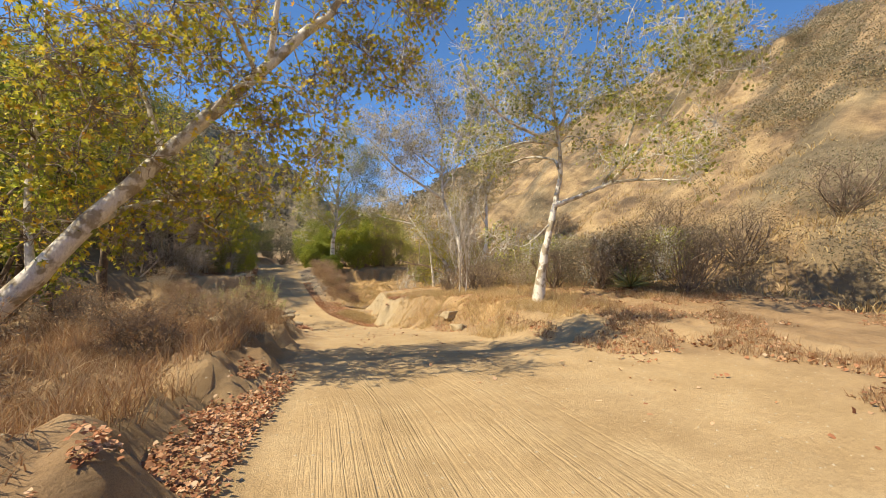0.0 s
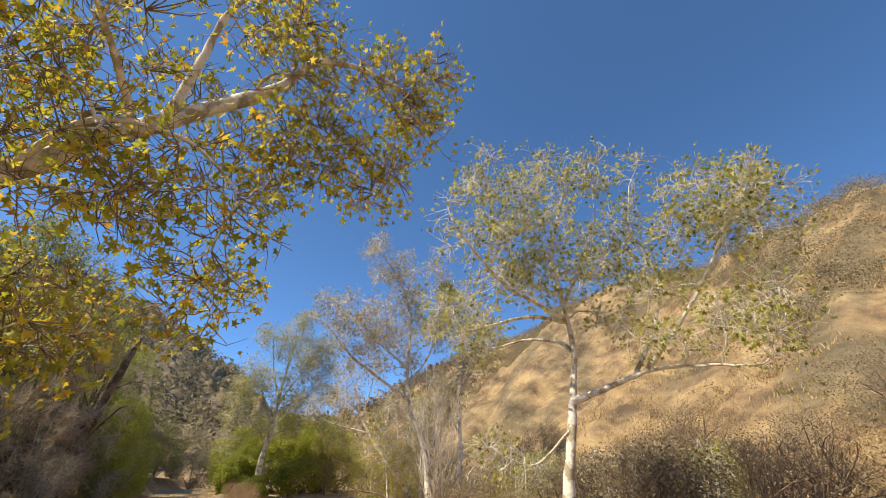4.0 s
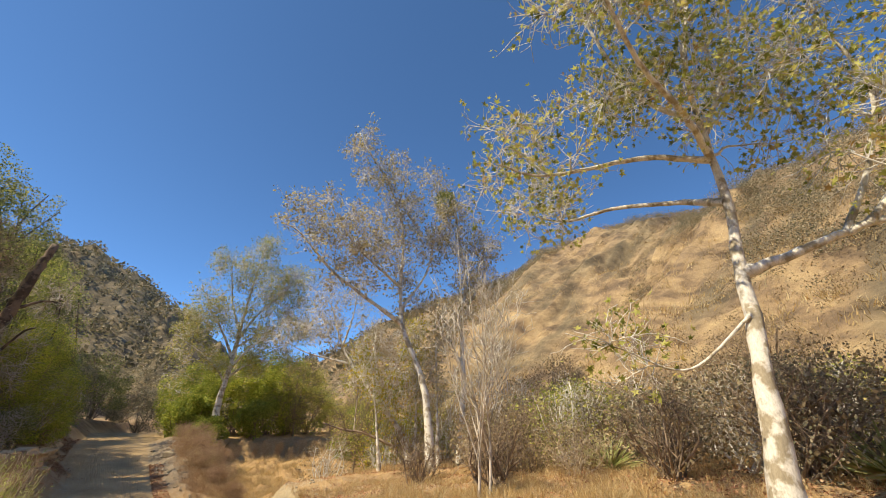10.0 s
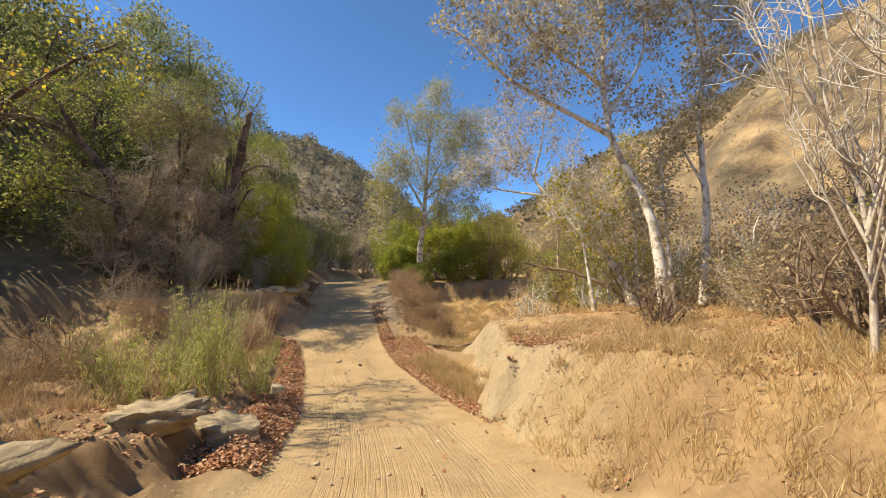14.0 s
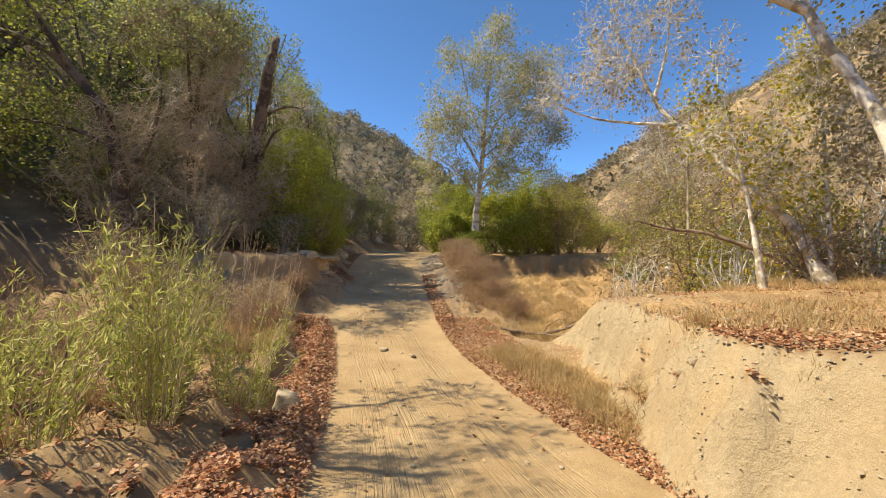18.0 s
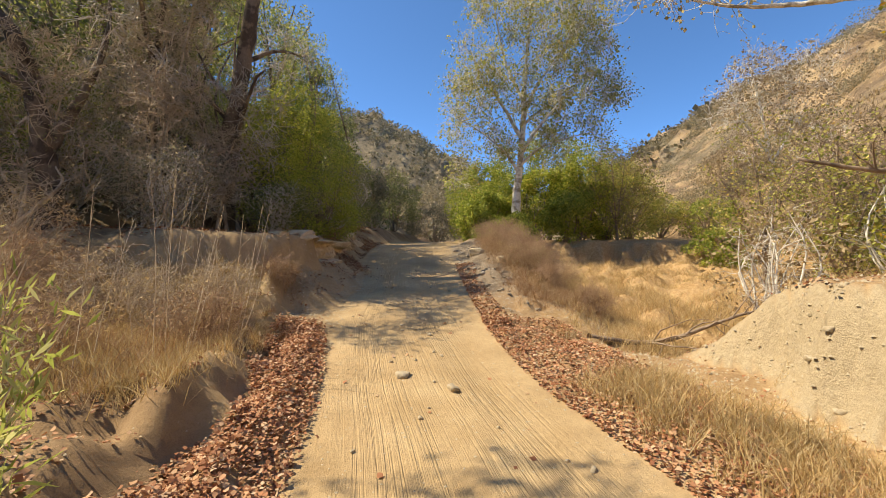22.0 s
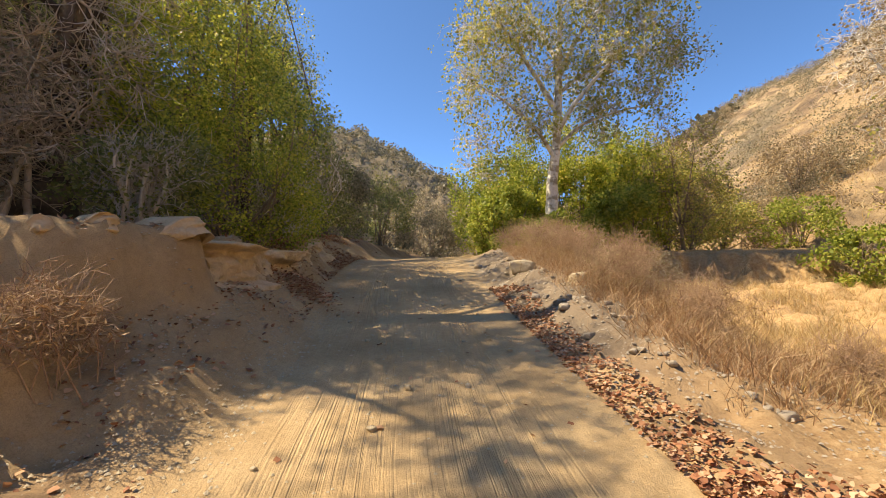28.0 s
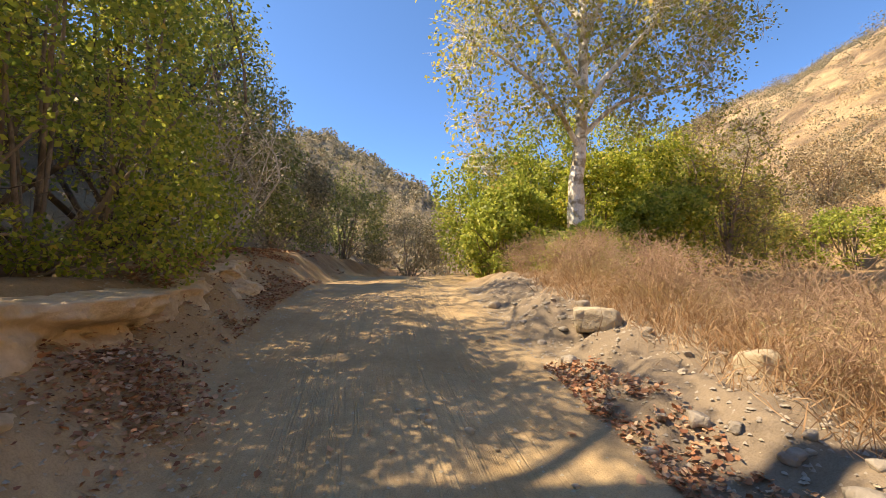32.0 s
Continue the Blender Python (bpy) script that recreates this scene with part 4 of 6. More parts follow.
crown_tree("white_sycamore", "tall white-barked sycamore with sparse olive leaves on the bank", L, [
    ((4.7, 24.2, 10.3), 0.9), ((5.9, 24.2, 9.7), 1.25), ((7.7, 23.5, 10.4), 1.3), ((4.3, 24.4, 8.4), 1.1), ((6.4, 24.4, 8.1), 1.35), ((8.1, 23.8, 8.3), 1.3), ((4.7, 26.0, 6.9), 0.9), ((6.4, 24.2, 11.2), 0.8), ((6.2, 27.0, 7.0), 0.9), ((5.8, 25.8, 7.6), 0.9)]
    + [((8.7, 21.4, 8.6), 1.2), ((9.2, 20.9, 8.2), 1.0), ((9.5, 20.6, 9.3), 0.7), ((8.4, 22.6, 7.6), 0.95), ((8.6, 21.3, 6.4), 1.0), ((8.0, 22.7, 5.9), 0.8), ((8.9, 20.9, 6.0), 0.8), ((7.6, 23.6, 6.4), 0.7), ((5.4, 25.4, 4.0), 0.6)],
    BARK_WHITE, TWIG_WHITE, LEAF_OLIVE, R(12), STAR, 0.115, 150, 2700, 5.2, branch_bark=TWIG_WHITE, droop=0.15, reach=0.8)

# the sycamore grove
GROVE = "slender white sycamore with thin purple-grey twigs and few leaves"
L = [([(8.6, 36.4, H1(8.6, 36.4) - 0.1), (8.5, 36.7, 3.9), (8.25, 37.1, 5.3), (7.7, 37.5, 6.85), (7.7, 37.8, 8.8), (7.75, 38.0, 11.3), (6.95, 37.8, 13.3), (5.5, 37.6, 15.0)], 0.14, 0.03)]
L.append(([(7.7, 37.5, 6.9), (6.05, 37.8, 7.95), (4.7, 38.0, 8.85), (3.3, 38.2, 10.3), (2.6, 38.3, 10.6)], 0.085, 0.02))
L.append(([(7.67, 37.7, 8.5), (5.8, 37.4, 9.6), (4.75, 37.2, 10.5), (3.95, 37.0, 11.6)], 0.055, 0.012))
L.append(([(7.7, 37.6, 7.6), (9.0, 37.9, 9.6), (9.4, 38.0, 12.0), (9.6, 38.0, 14.8)], 0.06, 0.015))
L.append(([(7.35, 37.9, 12.4), (7.75, 37.8, 14.3), (7.2, 37.8, 15.4)], 0.035, 0.012))
crown_tree("sycamore", "slender white sycamore with arching limb and thin purple-grey twigs", L, [
    ((5.35, 37.6, 15.1), 0.9), ((6.0, 37.7, 13.6), 0.95), ((7.3, 37.8, 15.0), 0.7), ((7.3, 37.8, 12.5), 1.7), ((4.8, 37.3, 10.5), 1.5), ((3.2, 38.1, 10.9), 1.0), ((6.3, 37.6, 9.6), 1.5), ((8.6, 37.8, 11.1), 1.7), ((9.35, 37.9, 14.2), 0.9), ((4.9, 38.0, 9.1), 1.0), ((8.5, 37.8, 8.3), 1.3)],
    BARK_WHITE, TWIG_WHITE, LEAF_ROSE, R(21), BROAD, 0.10, 120, 2600, 5, reach=1.0, branch_bark=TWIG_WHITE, group="roadside sycamores")
L = [([(8.75, 38.3, H1(8.75, 38.3) - 0.1), (8.3, 38.7, 2.9), (7.35, 39.2, 4.15), (6.6, 39.9, 5.3), (6.15, 40.4, 6.3), (5.6, 41.0, 8.2)], 0.125, 0.03)]
L.append(([(6.5, 40.0, 5.5), (5.6, 40.6, 5.75), (4.6, 40.9, 6.0), (3.4, 41.1, 6.6)], 0.055, 0.012))
L.append(([(6.15, 40.4, 6.3), (6.5, 40.5, 7.6), (6.7, 40.6, 9.0)], 0.05, 0.012))
L.append(([(6.9, 39.6, 4.8), (7.4, 39.8, 6.2), (7.5, 40.0, 7.4)], 0.045, 0.012))
crown_tree("sycamore", GROVE, L, [((5.6, 40.8, 7.0), 1.2), ((4.3, 41.0, 7.0), 1.1), ((7.3, 39.9, 7.2), 0.9), ((6.5, 40.6, 8.8), 1.1), ((5.2, 41.2, 8.6), 1.0), ((3.6, 41.2, 6.8), 0.7)],
           BARK_WHITE, TWIG_WHITE, LEAF_ROSE, R(22), BROAD, 0.085, 60, 900, 3, reach=1.0, branch_bark=TWIG_WHITE, group="roadside sycamores")
L = [([(10.1, 37.0, H1(10.1, 37.0) - 0.1), (10.45, 37.2, 4.6), (10.5, 37.4, 7.4), (10.8, 37.5, 9.3), (10.5, 37.6, 11.8), (10.2, 37.6, 14.0)], 0.125, 0.03)]
L.append(([(10.5, 37.4, 7.4), (11.6, 37.2, 9.6), (11.9, 37.1, 11.3)], 0.06, 0.012))
L.append(([(10.45, 37.3, 5.4), (9.9, 37.4, 6.6), (9.7, 37.5, 7.6)], 0.05, 0.012))
crown_tree("sycamore", GROVE, L, [((10.9, 37.5, 10.7), 1.4), ((11.8, 37.2, 11.3), 1.0), ((10.1, 37.5, 12.5), 1.1), ((11.0, 37.3, 8.5), 1.2), ((10.0, 37.6, 6.9), 0.9), ((12.0, 38.2, 9.6), 1.2)],
           BARK_WHITE, TWIG_WHITE, LEAF_ROSE, R(24), BROAD, 0.10, 60, 1200, 5, reach=1.0, branch_bark=TWIG_WHITE, group="roadside sycamores")
for k, (x, y, lean, h, r) in enumerate(((7.4, 38.25, -0.5, 4.2, 0.07), (9.3, 37.2, 0.1, 4.6, 0.08), (8.9, 38.4, 0.2, 5.2, 0.06))):
    z = H1(x, y)
    L = [([(x, y, z - 0.1), (x + lean * 0.4, y + 0.2, z + h * 0.45), (x + lean, y + 0.5, z + h)], r, 0.02)]
    crown_tree("sycamore", "thin young sycamore with yellow leaves in the grove", L, [((x + lean, y + 0.4, z + h * 0.75), 1.0), ((x + lean * 1.6, y + 0.9, z + h), 0.9), ((x - lean, y + 0.6, z + h * 0.6), 0.9)],
               BARK_WHITE, TWIG_WHITE, LEAF_YELLOW if k != 1 else LEAF_ROSE, R(280 + k), BROAD, 0.09, 24, 380, 4, reach=0.8, group="roadside sycamores")
mis = np.array([9.55, 37.2, 12.9])
ob = thing("mistletoe", "round dark green mistletoe clump hanging in the sycamore top", "plant", mis)
p, d = lobes_points([(mis, (0.4, 0.4, 0.62))], 1500, R(5), 0.1)
part("leaves", leaves_mesh("leaves", p, d + R(6).normal(0, 0.5, d.shape), R(7).uniform(0.08, 0.16, len(p)), OVAL, LEAF_OAK, R(8)), ob)

# cottonwood beyond the crest
z5 = H1(2.3, 52.6)
L = [([(2.2, 52.6, z5 - 0.1), (2.15, 52.5, 4.2), (2.4, 52.5, 6.6), (2.55, 52.6, 9.0), (2.75, 52.8, 11.5), (3.1, 52.9, 15.0)], 0.23, 0.03)]
L.append(([(2.3, 52.5, 6.2), (3.1, 52.3, 7.4), (4.2, 52.2, 8.6), (5.2, 52.4, 9.8)], 0.10, 0.02))
L.append(([(2.4, 52.5, 7.0), (1.5, 52.4, 8.6), (0.6, 52.0, 9.8), (0.1, 52.0, 11.0)], 0.10, 0.02))
L.append(([(2.5, 52.6, 8.2), (3.4, 53.2, 10.0), (4.8, 53.3, 11.8), (5.6, 53.4, 13.4)], 0.09, 0.02))
L.append(([(2.5, 52.6, 8.8), (1.8, 53.0, 10.6), (1.4, 53.0, 12.4), (1.2, 53.0, 13.6)], 0.08, 0.02))
L.append(([(2.3, 52.5, 5.4), (1.5, 52.0, 6.4), (0.4, 51.6, 7.2), (-0.6, 51.6, 7.8)], 0.07, 0.02))
L.append(([(2.35, 52.5, 5.8), (3.2, 52.3, 6.5), (4.5, 52.6, 7.0), (5.6, 52.8, 7.3)], 0.07, 0.02))
L.append(([(2.4, 52.5, 7.6), (3.6, 53.0, 8.6), (5.0, 53.2, 9.2), (6.4, 53.3, 9.5)], 0.07, 0.02))
crown_tree("cottonwood", "upright white-trunked cottonwood with airy yellow-green leaves", L, [
    ((3.0, 52.8, 14.3), 1.2), ((1.4, 52.5, 13.0), 1.4), ((3.6, 52.8, 11.7), 1.9), ((0.7, 52.2, 9.9), 1.7), ((2.9, 52.4, 9.0), 1.7), ((5.6, 53.2, 13.2), 1.4), ((5.6, 52.8, 10.7), 1.6), ((5.0, 52.6, 8.4), 1.4)]
    + [((-0.5, 52.2, 8.7), 1.2), ((3.5, 52.8, 15.2), 0.8), ((6.6, 53.2, 9.2), 1.0), ((-0.6, 52.0, 7.2), 0.8), ((1.3, 52.2, 6.9), 1.2), ((3.9, 52.7, 7.0), 1.2), ((0.0, 51.9, 5.5), 0.9), ((5.8, 53.0, 7.2), 0.8)],
    BARK_WHITE, TWIG_WHITE, LEAF_POPLAR, R(31), BROAD, 0.10, 170, 3600, 8, droop=0.5, reach=1.2, scatter=0.15, split=False)

# oak at the left bank, the broken oak above the brush
zo = H1(-8.6, 41.3)
L = [([(-8.6, 41.3, zo - 0.1), (-8.8, 41.3, 3.9), (-9.0, 41.2, 5.2), (-9.4, 41.0, 6.5), (-10.4, 40.7, 7.65), (-11.5, 40.4, 8.1), (-12.6, 40.0, 8.1)], 0.24, 0.07)]
L.append(([(-8.8, 41.3, 3.8), (-8.6, 42.0, 5.4), (-8.8, 42.8, 7.2), (-9.4, 43.4, 9.2)], 0.14, 0.03))
L.append(([(-9.0, 41.2, 5.2), (-10.0, 41.0, 5.6), (-11.2, 40.7, 5.8)], 0.10, 0.03))
L.append(([(-9.9, 40.9, 7.1), (-10.4, 40.3, 8.4), (-10.9, 40.0, 9.3)], 0.10, 0.03))
crown_tree("oak", "old dark-barked oak leaning over the bank with dusty green leaves", L, [((-11.3, 40.5, 6.0), 1.4), ((-11.0, 40.0, 9.0), 1.4), ((-10.8, 44.0, 10.6), 1.7), ((-10.6, 42.5, 4.8), 1.4), ((-9.6, 43.4, 8.6), 1.2)],
           BARK_DARK, TWIG_BROWN, LEAF_LIME, R(41), BROAD, 0.09, 70, 1300, 7, reach=1.1, scatter=0.14, split=False)
zs = H1(-7.0, 44.6)
L = [([(-7.0, 44.6, zs - 0.1), (-6.8, 44.6, 4.2), (-6.4, 44.6, 6.6), (-6.05, 44.6, 8.8), (-5.75, 44.6, 10.15)], 0.34, 0.14)]
L.append(([(-6.5, 44.6, 6.0), (-7.0, 44.2, 6.6), (-7.4, 44.0, 7.6)], 0.07, 0.02))
L.append(([(-6.7, 44.6, 4.4), (-6.0, 44.0, 5.4), (-5.4, 43.6, 6.2), (-5.0, 43.4, 6.4)], 0.08, 0.02))
L.append(([(-6.3, 44.6, 7.2), (-5.6, 45.2, 7.8), (-5.1, 45.8, 7.9)], 0.08, 0.02))
L.append(([(-6.6, 44.6, 5.4), (-7.4, 43.8, 6.4), (-8.2, 43.0, 7.2)], 0.08, 0.02))
crown_tree("broken_oak", "old broken-topped oak with grey twiggy limbs above the brush", L, [((-8.3, 43.0, 6.9), 1.4), ((-6.9, 43.2, 5.7), 1.1), ((-5.6, 44.4, 6.2), 0.9), ((-5.7, 45.6, 7.9), 1.0), ((-7.4, 43.8, 8.2), 1.0), ((-5.5, 44.0, 4.6), 0.8)],
           BARK_DARK, BARK_GREY, LEAF_GREY, R(42), BROAD, 0.07, 70, 1000, 2, thin=0.006, reach=0.9, scatter=0.12, droop=0.5, split=False, branch_bark=TWIG_TAN)

L = [([(-8.3, 43.5, H1(-8.3, 43.5) - 0.1), (-8.2, 43.5, 4.4), (-8.0, 43.4, 6.8), (-7.6, 43.3, 9.2)], 0.17, 0.05)]
L.append(([(-8.05, 43.4, 6.4), (-7.6, 42.4, 7.8), (-7.1, 41.5, 8.6)], 0.08, 0.02))
L.append(([(-8.0, 43.4, 6.8), (-7.6, 44.2, 8.2), (-7.0, 44.7, 9.2)], 0.08, 0.02))
crown_tree("bank_oak", "oak with an airy dusty green crown above the thickets", L, [((-7.2, 43.4, 9.4), 1.1), ((-8.2, 43.2, 9.8), 1.2), ((-6.9, 42.2, 9.0), 0.9), ((-7.0, 44.6, 9.4), 1.0), ((-7.2, 41.3, 8.6), 0.9), ((-7.6, 40.5, 8.2), 0.9)],
           BARK_DARK, TWIG_BROWN, LEAF_OAK, R(44), BROAD, 0.07, 60, 1300, 5, reach=0.9, scatter=0.12, split=False)

# tangled grey thickets on the bank top
for k, (x, y, lobes) in enumerate((
        (-7.4, 42.4, [((-7.3, 42.4, 3.7), 1.1), ((-7.0, 42.6, 5.2), 1.1), ((-8.0, 42.8, 5.8), 1.2), ((-6.3, 43.0, 3.4), 0.8), ((-7.4, 43.0, 7.0), 1.1), ((-6.9, 43.4, 8.4), 0.9)]),
        (-8.8, 41.0, [((-8.4, 41.2, 3.5), 1.1), ((-9.2, 41.4, 5.4), 1.3), ((-9.8, 41.2, 3.9), 1.0)]),
        (-6.2, 43.6, [((-6.1, 43.6, 3.4), 0.7), ((-6.6, 43.9, 4.4), 0.9)]),
        (-9.0, 44.6, [((-8.6, 44.8, 8.4), 1.4), ((-8.8, 44.4, 6.4), 1.4), ((-9.4, 44.2, 4.4), 1.3)]))):
    z = H1(x, y)
    L = []
    rr = R(290 + k)
    for c, r in lobes:
        L.append(([(x + rr.normal(0, 0.15), y + rr.normal(0, 0.15), z - 0.1), ((x + c[0]) / 2 + rr.normal(0, 0.2), (y + c[1]) / 2, (z + c[2]) / 2 + 0.2), c], 0.05, 0.015))
    crown_tree("grey_thicket", "tangled leafless grey thicket of drooping twigs on the bank", L, lobes, TWIG_TAN, TWIG_TAN, LEAF_GREY, rr, BROAD, 0.06, 24 * len(lobes), 260 * len(lobes), 1.5, reach=0.8, group="thickets on the bank", split=False, category="bush", thin=0.0065)

L = [([(11.4, 50.0, H1(11.4, 50.0) - 0.1), (11.5, 50.1, 3.4), (11.6, 50.2, 5.4), (11.2, 50.6, 9.0)], 0.13, 0.03)]
L.append(([(11.6, 50.2, 5.0), (12.6, 50.6, 6.4), (13.4, 50.8, 7.6)], 0.06, 0.012))
L.append(([(11.6, 50.2, 5.4), (10.6, 50.2, 6.8), (10.0, 50.2, 7.8)], 0.06, 0.012))
L.append(([(11.55, 50.1, 4.4), (12.4, 49.6, 5.2), (13.2, 49.2, 5.8)], 0.05, 0.012))
crown_tree("sycamore", "small twiggy sycamore with brown leaves beyond the wash", L, [((11.3, 50.4, 8.4), 1.4), ((12.9, 50.6, 7.3), 1.4), ((10.3, 50.2, 7.4), 1.2), ((12.9, 49.4, 5.6), 1.2), ((10.8, 49.8, 5.6), 1.0), ((13.4, 50.4, 9.0), 1.0)],
           BARK_WHITE, TWIG_WHITE, LEAF_BROWN, R(26), BROAD, 0.09, 70, 1200, 4, reach=1.0, group="roadside sycamores")
for k, (x, y, h, w) in enumerate(((9.3, 47.2, 5.2, 1.5), (12.6, 47.0, 6.4, 1.8), (9.2, 44.2, 4.4, 1.3), (13.4, 44.2, 5.0, 1.6), (7.2, 54.4, 5.0, 1.3))):
    z = H1(x, y)
    rr = R(380 + k)
    L = [([(x, y, z - 0.1), (x + rr.normal(0, 0.15), y, z + h * 0.3), (x + rr.normal(0, 0.3), y + 0.2, z + h * 0.8)], 0.07, 0.02)]
    for j in range(3):
        a = 2.1 * j + rr.uniform(0, 1)
        L.append(([(x, y, z + h * 0.15), (x + 0.4 * w * math.cos(a), y + 0.4 * w * math.sin(a), z + h * 0.45), (x + 0.8 * w * math.cos(a), y + 0.8 * w * math.sin(a), z + h * 0.7)], 0.045, 0.012))
    crown_tree("streamside_tree", "twiggy streamside tree with tan and yellowing leaves", L, [((x, y, z + h * 0.78), w), ((x + w * 0.7, y + 0.3, z + h * 0.5), w * 0.8), ((x - w * 0.7, y - 0.3, z + h * 0.52), w * 0.8), ((x, y - 0.5, z + h * 0.3), w * 0.8)],
               TWIG_BROWN, TWIG_BROWN, (LEAF_POPLAR, LEAF_BROWN, LEAF_OLIVE, LEAF_POPLAR)[k % 4], rr, BROAD, 0.085, 50, 800, 3.5, reach=0.9, group="trees by the wash", split=False)
# sparse walnut behind the weeds, its bare branches over the lower road
zw = H1(-8.0, 33.6)
L = [([(-8.0, 33.6, zw - 0.1), (-7.9, 33.6, 3.0), (-7.6, 33.6, 5.0), (-7.0, 33.5, 7.4), (-6.3, 33.3, 9.2)], 0.2, 0.04)]
L.append(([(-7.8, 33.6, 4.0), (-7.2, 34.6, 6.0), (-6.6, 35.6, 7.6), (-5.9, 36.3, 8.6)], 0.10, 0.02))
L.append(([(-7.7, 33.6, 4.6), (-7.2, 32.4, 6.4), (-6.6, 31.6, 7.8), (-6.0, 31.2, 8.6)], 0.10, 0.02))
crown_tree("walnut", "sparse yellow-leaved walnut with bare branches behind the weeds", L, [((-6.4, 33.4, 8.6), 1.2), ((-6.0, 35.8, 8.2), 1.1), ((-6.2, 31.6, 8.2), 1.0), ((-6.9, 34.6, 6.8), 1.0), ((-5.6, 34.6, 9.2), 0.8)],
           BARK_DARK, TWIG_BROWN, LEAF_YELLOW, R(43), BROAD, 0.10, 60, 420, 3, reach=0.9, split=False)
# oaks along the slope
OAKS = [(-15.0, 48.5, 9.0, 3.0), (-14.5, 53.5, 10.5, 3.2), (-13.0, 59.5, 11.5, 3.2), (-17.5, 44.5, 8.0, 3.2), (-11.5, 62.0, 9.5, 2.8), (-17.5, 57.0, 9.0, 3.2)]
OAKS += [(-8.3, 28.2, 8.0, 2.0), (-11.5, 22.0, 6.0, 2.8)]
for k, (x, y, h, w) in enumerate(OAKS):
    tall = h
    bush("slope_oak", "dark evergreen oak on the shaded canyon slope" if y > 36 else "yellow-green leafy oak at the foot of the slope", "tree", (x, y), [((0, 0, tall * 0.55), (w, w, tall * 0.3)), ((w * 0.5, 0.4, tall * 0.42), (w * 0.7, w * 0.7, tall * 0.25)), ((-w * 0.3, -0.8, tall * 0.75), (w * 0.7, w * 0.7, tall * 0.24)), ((0.3, w * 0.5, tall * 0.8), (w * 0.6, w * 0.6, tall * 0.2)), ((0.2 * w, -w * 0.5, tall * 0.3), (w * 0.8, w * 0.8, tall * 0.25))],
         11000, LEAF_OAK if y > 36 else LEAF_GREEN, R(210 + k), 0.14, BROAD, 12, BARK_DARK, 0.5, "oaks on the slope", twiggy=3, stem_r=0.12, clump=12)

# ---- bushes ----
bush("laurel_sumac", "large glossy green sumac bush on top of the cut bank", "bush", (-5.3, 46.6), [
    ((0.4, 0, 1.3), (1.5, 1.6, 1.3)), ((0.1, 0.3, 2.6), (1.5, 1.5, 1.3)), ((-0.9, 0.6, 3.6), (1.4, 1.4, 1.2)), ((1.0, -0.5, 2.0), (1.0, 1.0, 1.0)), ((-0.7, -1.0, 1.8), (1.3, 1.2, 1.4)), ((-0.4, 1.0, 4.4), (0.9, 0.9, 0.8)), ((0.8, -0.9, 0.75), (0.9, 1.1, 0.75)), ((0.9, 0.7, 0.75), (0.8, 1.0, 0.7)), ((0.0, -1.7, 1.0), (0.9, 0.8, 0.95)), ((-0.5, -1.3, 2.9), (1.2, 1.1, 1.2)), ((0.1, -0.6, 3.9), (1.1, 1.0, 1.0))],
    54000, LEAF_GREEN, R(51), 0.052, BROAD, 22, twiggy=6, clump=22)
for k, (x, y, h, w) in enumerate(((-7.6, 47.4, 8.2, 1.6), (-6.9, 49.8, 7.6, 1.7), (-10.2, 47.0, 8.4, 1.6))):
    bush("toyon", "tall leafy evergreen toyon behind the bank-top brush", "tree", (x, y), [((0, 0, h * 0.45), (w, w, h * 0.3)), ((0.4, 0.2, h * 0.72), (w * 0.9, w * 0.9, h * 0.26)), ((0.5, -0.4, h * 0.9), (w * 0.6, w * 0.6, h * 0.14))],
         8500, LEAF_MID, R(340 + k), 0.065, BROAD, 14, BARK_DARK, 0.4, "tall shrubs on the bank", twiggy=5, stem_r=0.06, clump=16)
for k, (x, y, h, w) in enumerate(((-6.6, 42.0, 1.8, 1.0), (-5.0, 43.9, 1.3, 0.8), (-8.2, 45.6, 4.0, 1.4), (-9.8, 42.0, 3.0, 1.6), (-5.4, 49.6, 2.6, 1.4), (-10.6, 43.6, 4.6, 1.8))):
    bush("grey_brush", "tangled grey twiggy brush with few leaves on the bank top", "bush", (x, y), [((0, 0, h * 0.5), (w, w, h * 0.45)), ((w * 0.4, 0.2, h * 0.75), (w * 0.7, w * 0.7, h * 0.3))],
         4200, (LEAF_GREY, LEAF_OAK)[k % 2], R(60 + k), 0.065, DIAMOND, 22, BARK_GREY, 0.3, "brush on the bank", twiggy=10)
for k, (x, y, h, w, mat) in enumerate(((0.4, 56.3, 4.4, 1.6, LEAF_LIME), (2.2, 56.6, 5.2, 1.8, LEAF_LIME), (4.4, 57.2, 6.0, 1.9, LEAF_GREEN), (6.6, 57.4, 6.2, 1.9, LEAF_LIME), (3.4, 54.6, 3.6, 1.4, LEAF_GREEN), (5.4, 54.6, 4.2, 1.5, LEAF_GREEN), (1.2, 54.9, 3.4, 1.2, LEAF_LIME), (4.6, 53.2, 2.6, 1.1, LEAF_LIME), (1.9, 51.6, 1.5, 0.9, LEAF_LIME), (0.6, 53.4, 2.4, 1.0, LEAF_LIME))):
    bush("willow_bush", "dense rounded green willow bush beside the road crest", "bush", (x, y), [((0, 0, h * 0.4), (w, w, h * 0.42)), ((0.3, 0.2, h * 0.72), (w * 0.8, w * 0.8, h * 0.32)), ((-0.6, -0.3, h * 0.45), (w * 0.7, w * 0.7, h * 0.35))],
         9500, mat, R(70 + k), 0.10, BROAD, 14, clump=14, group="bushes at the crest")
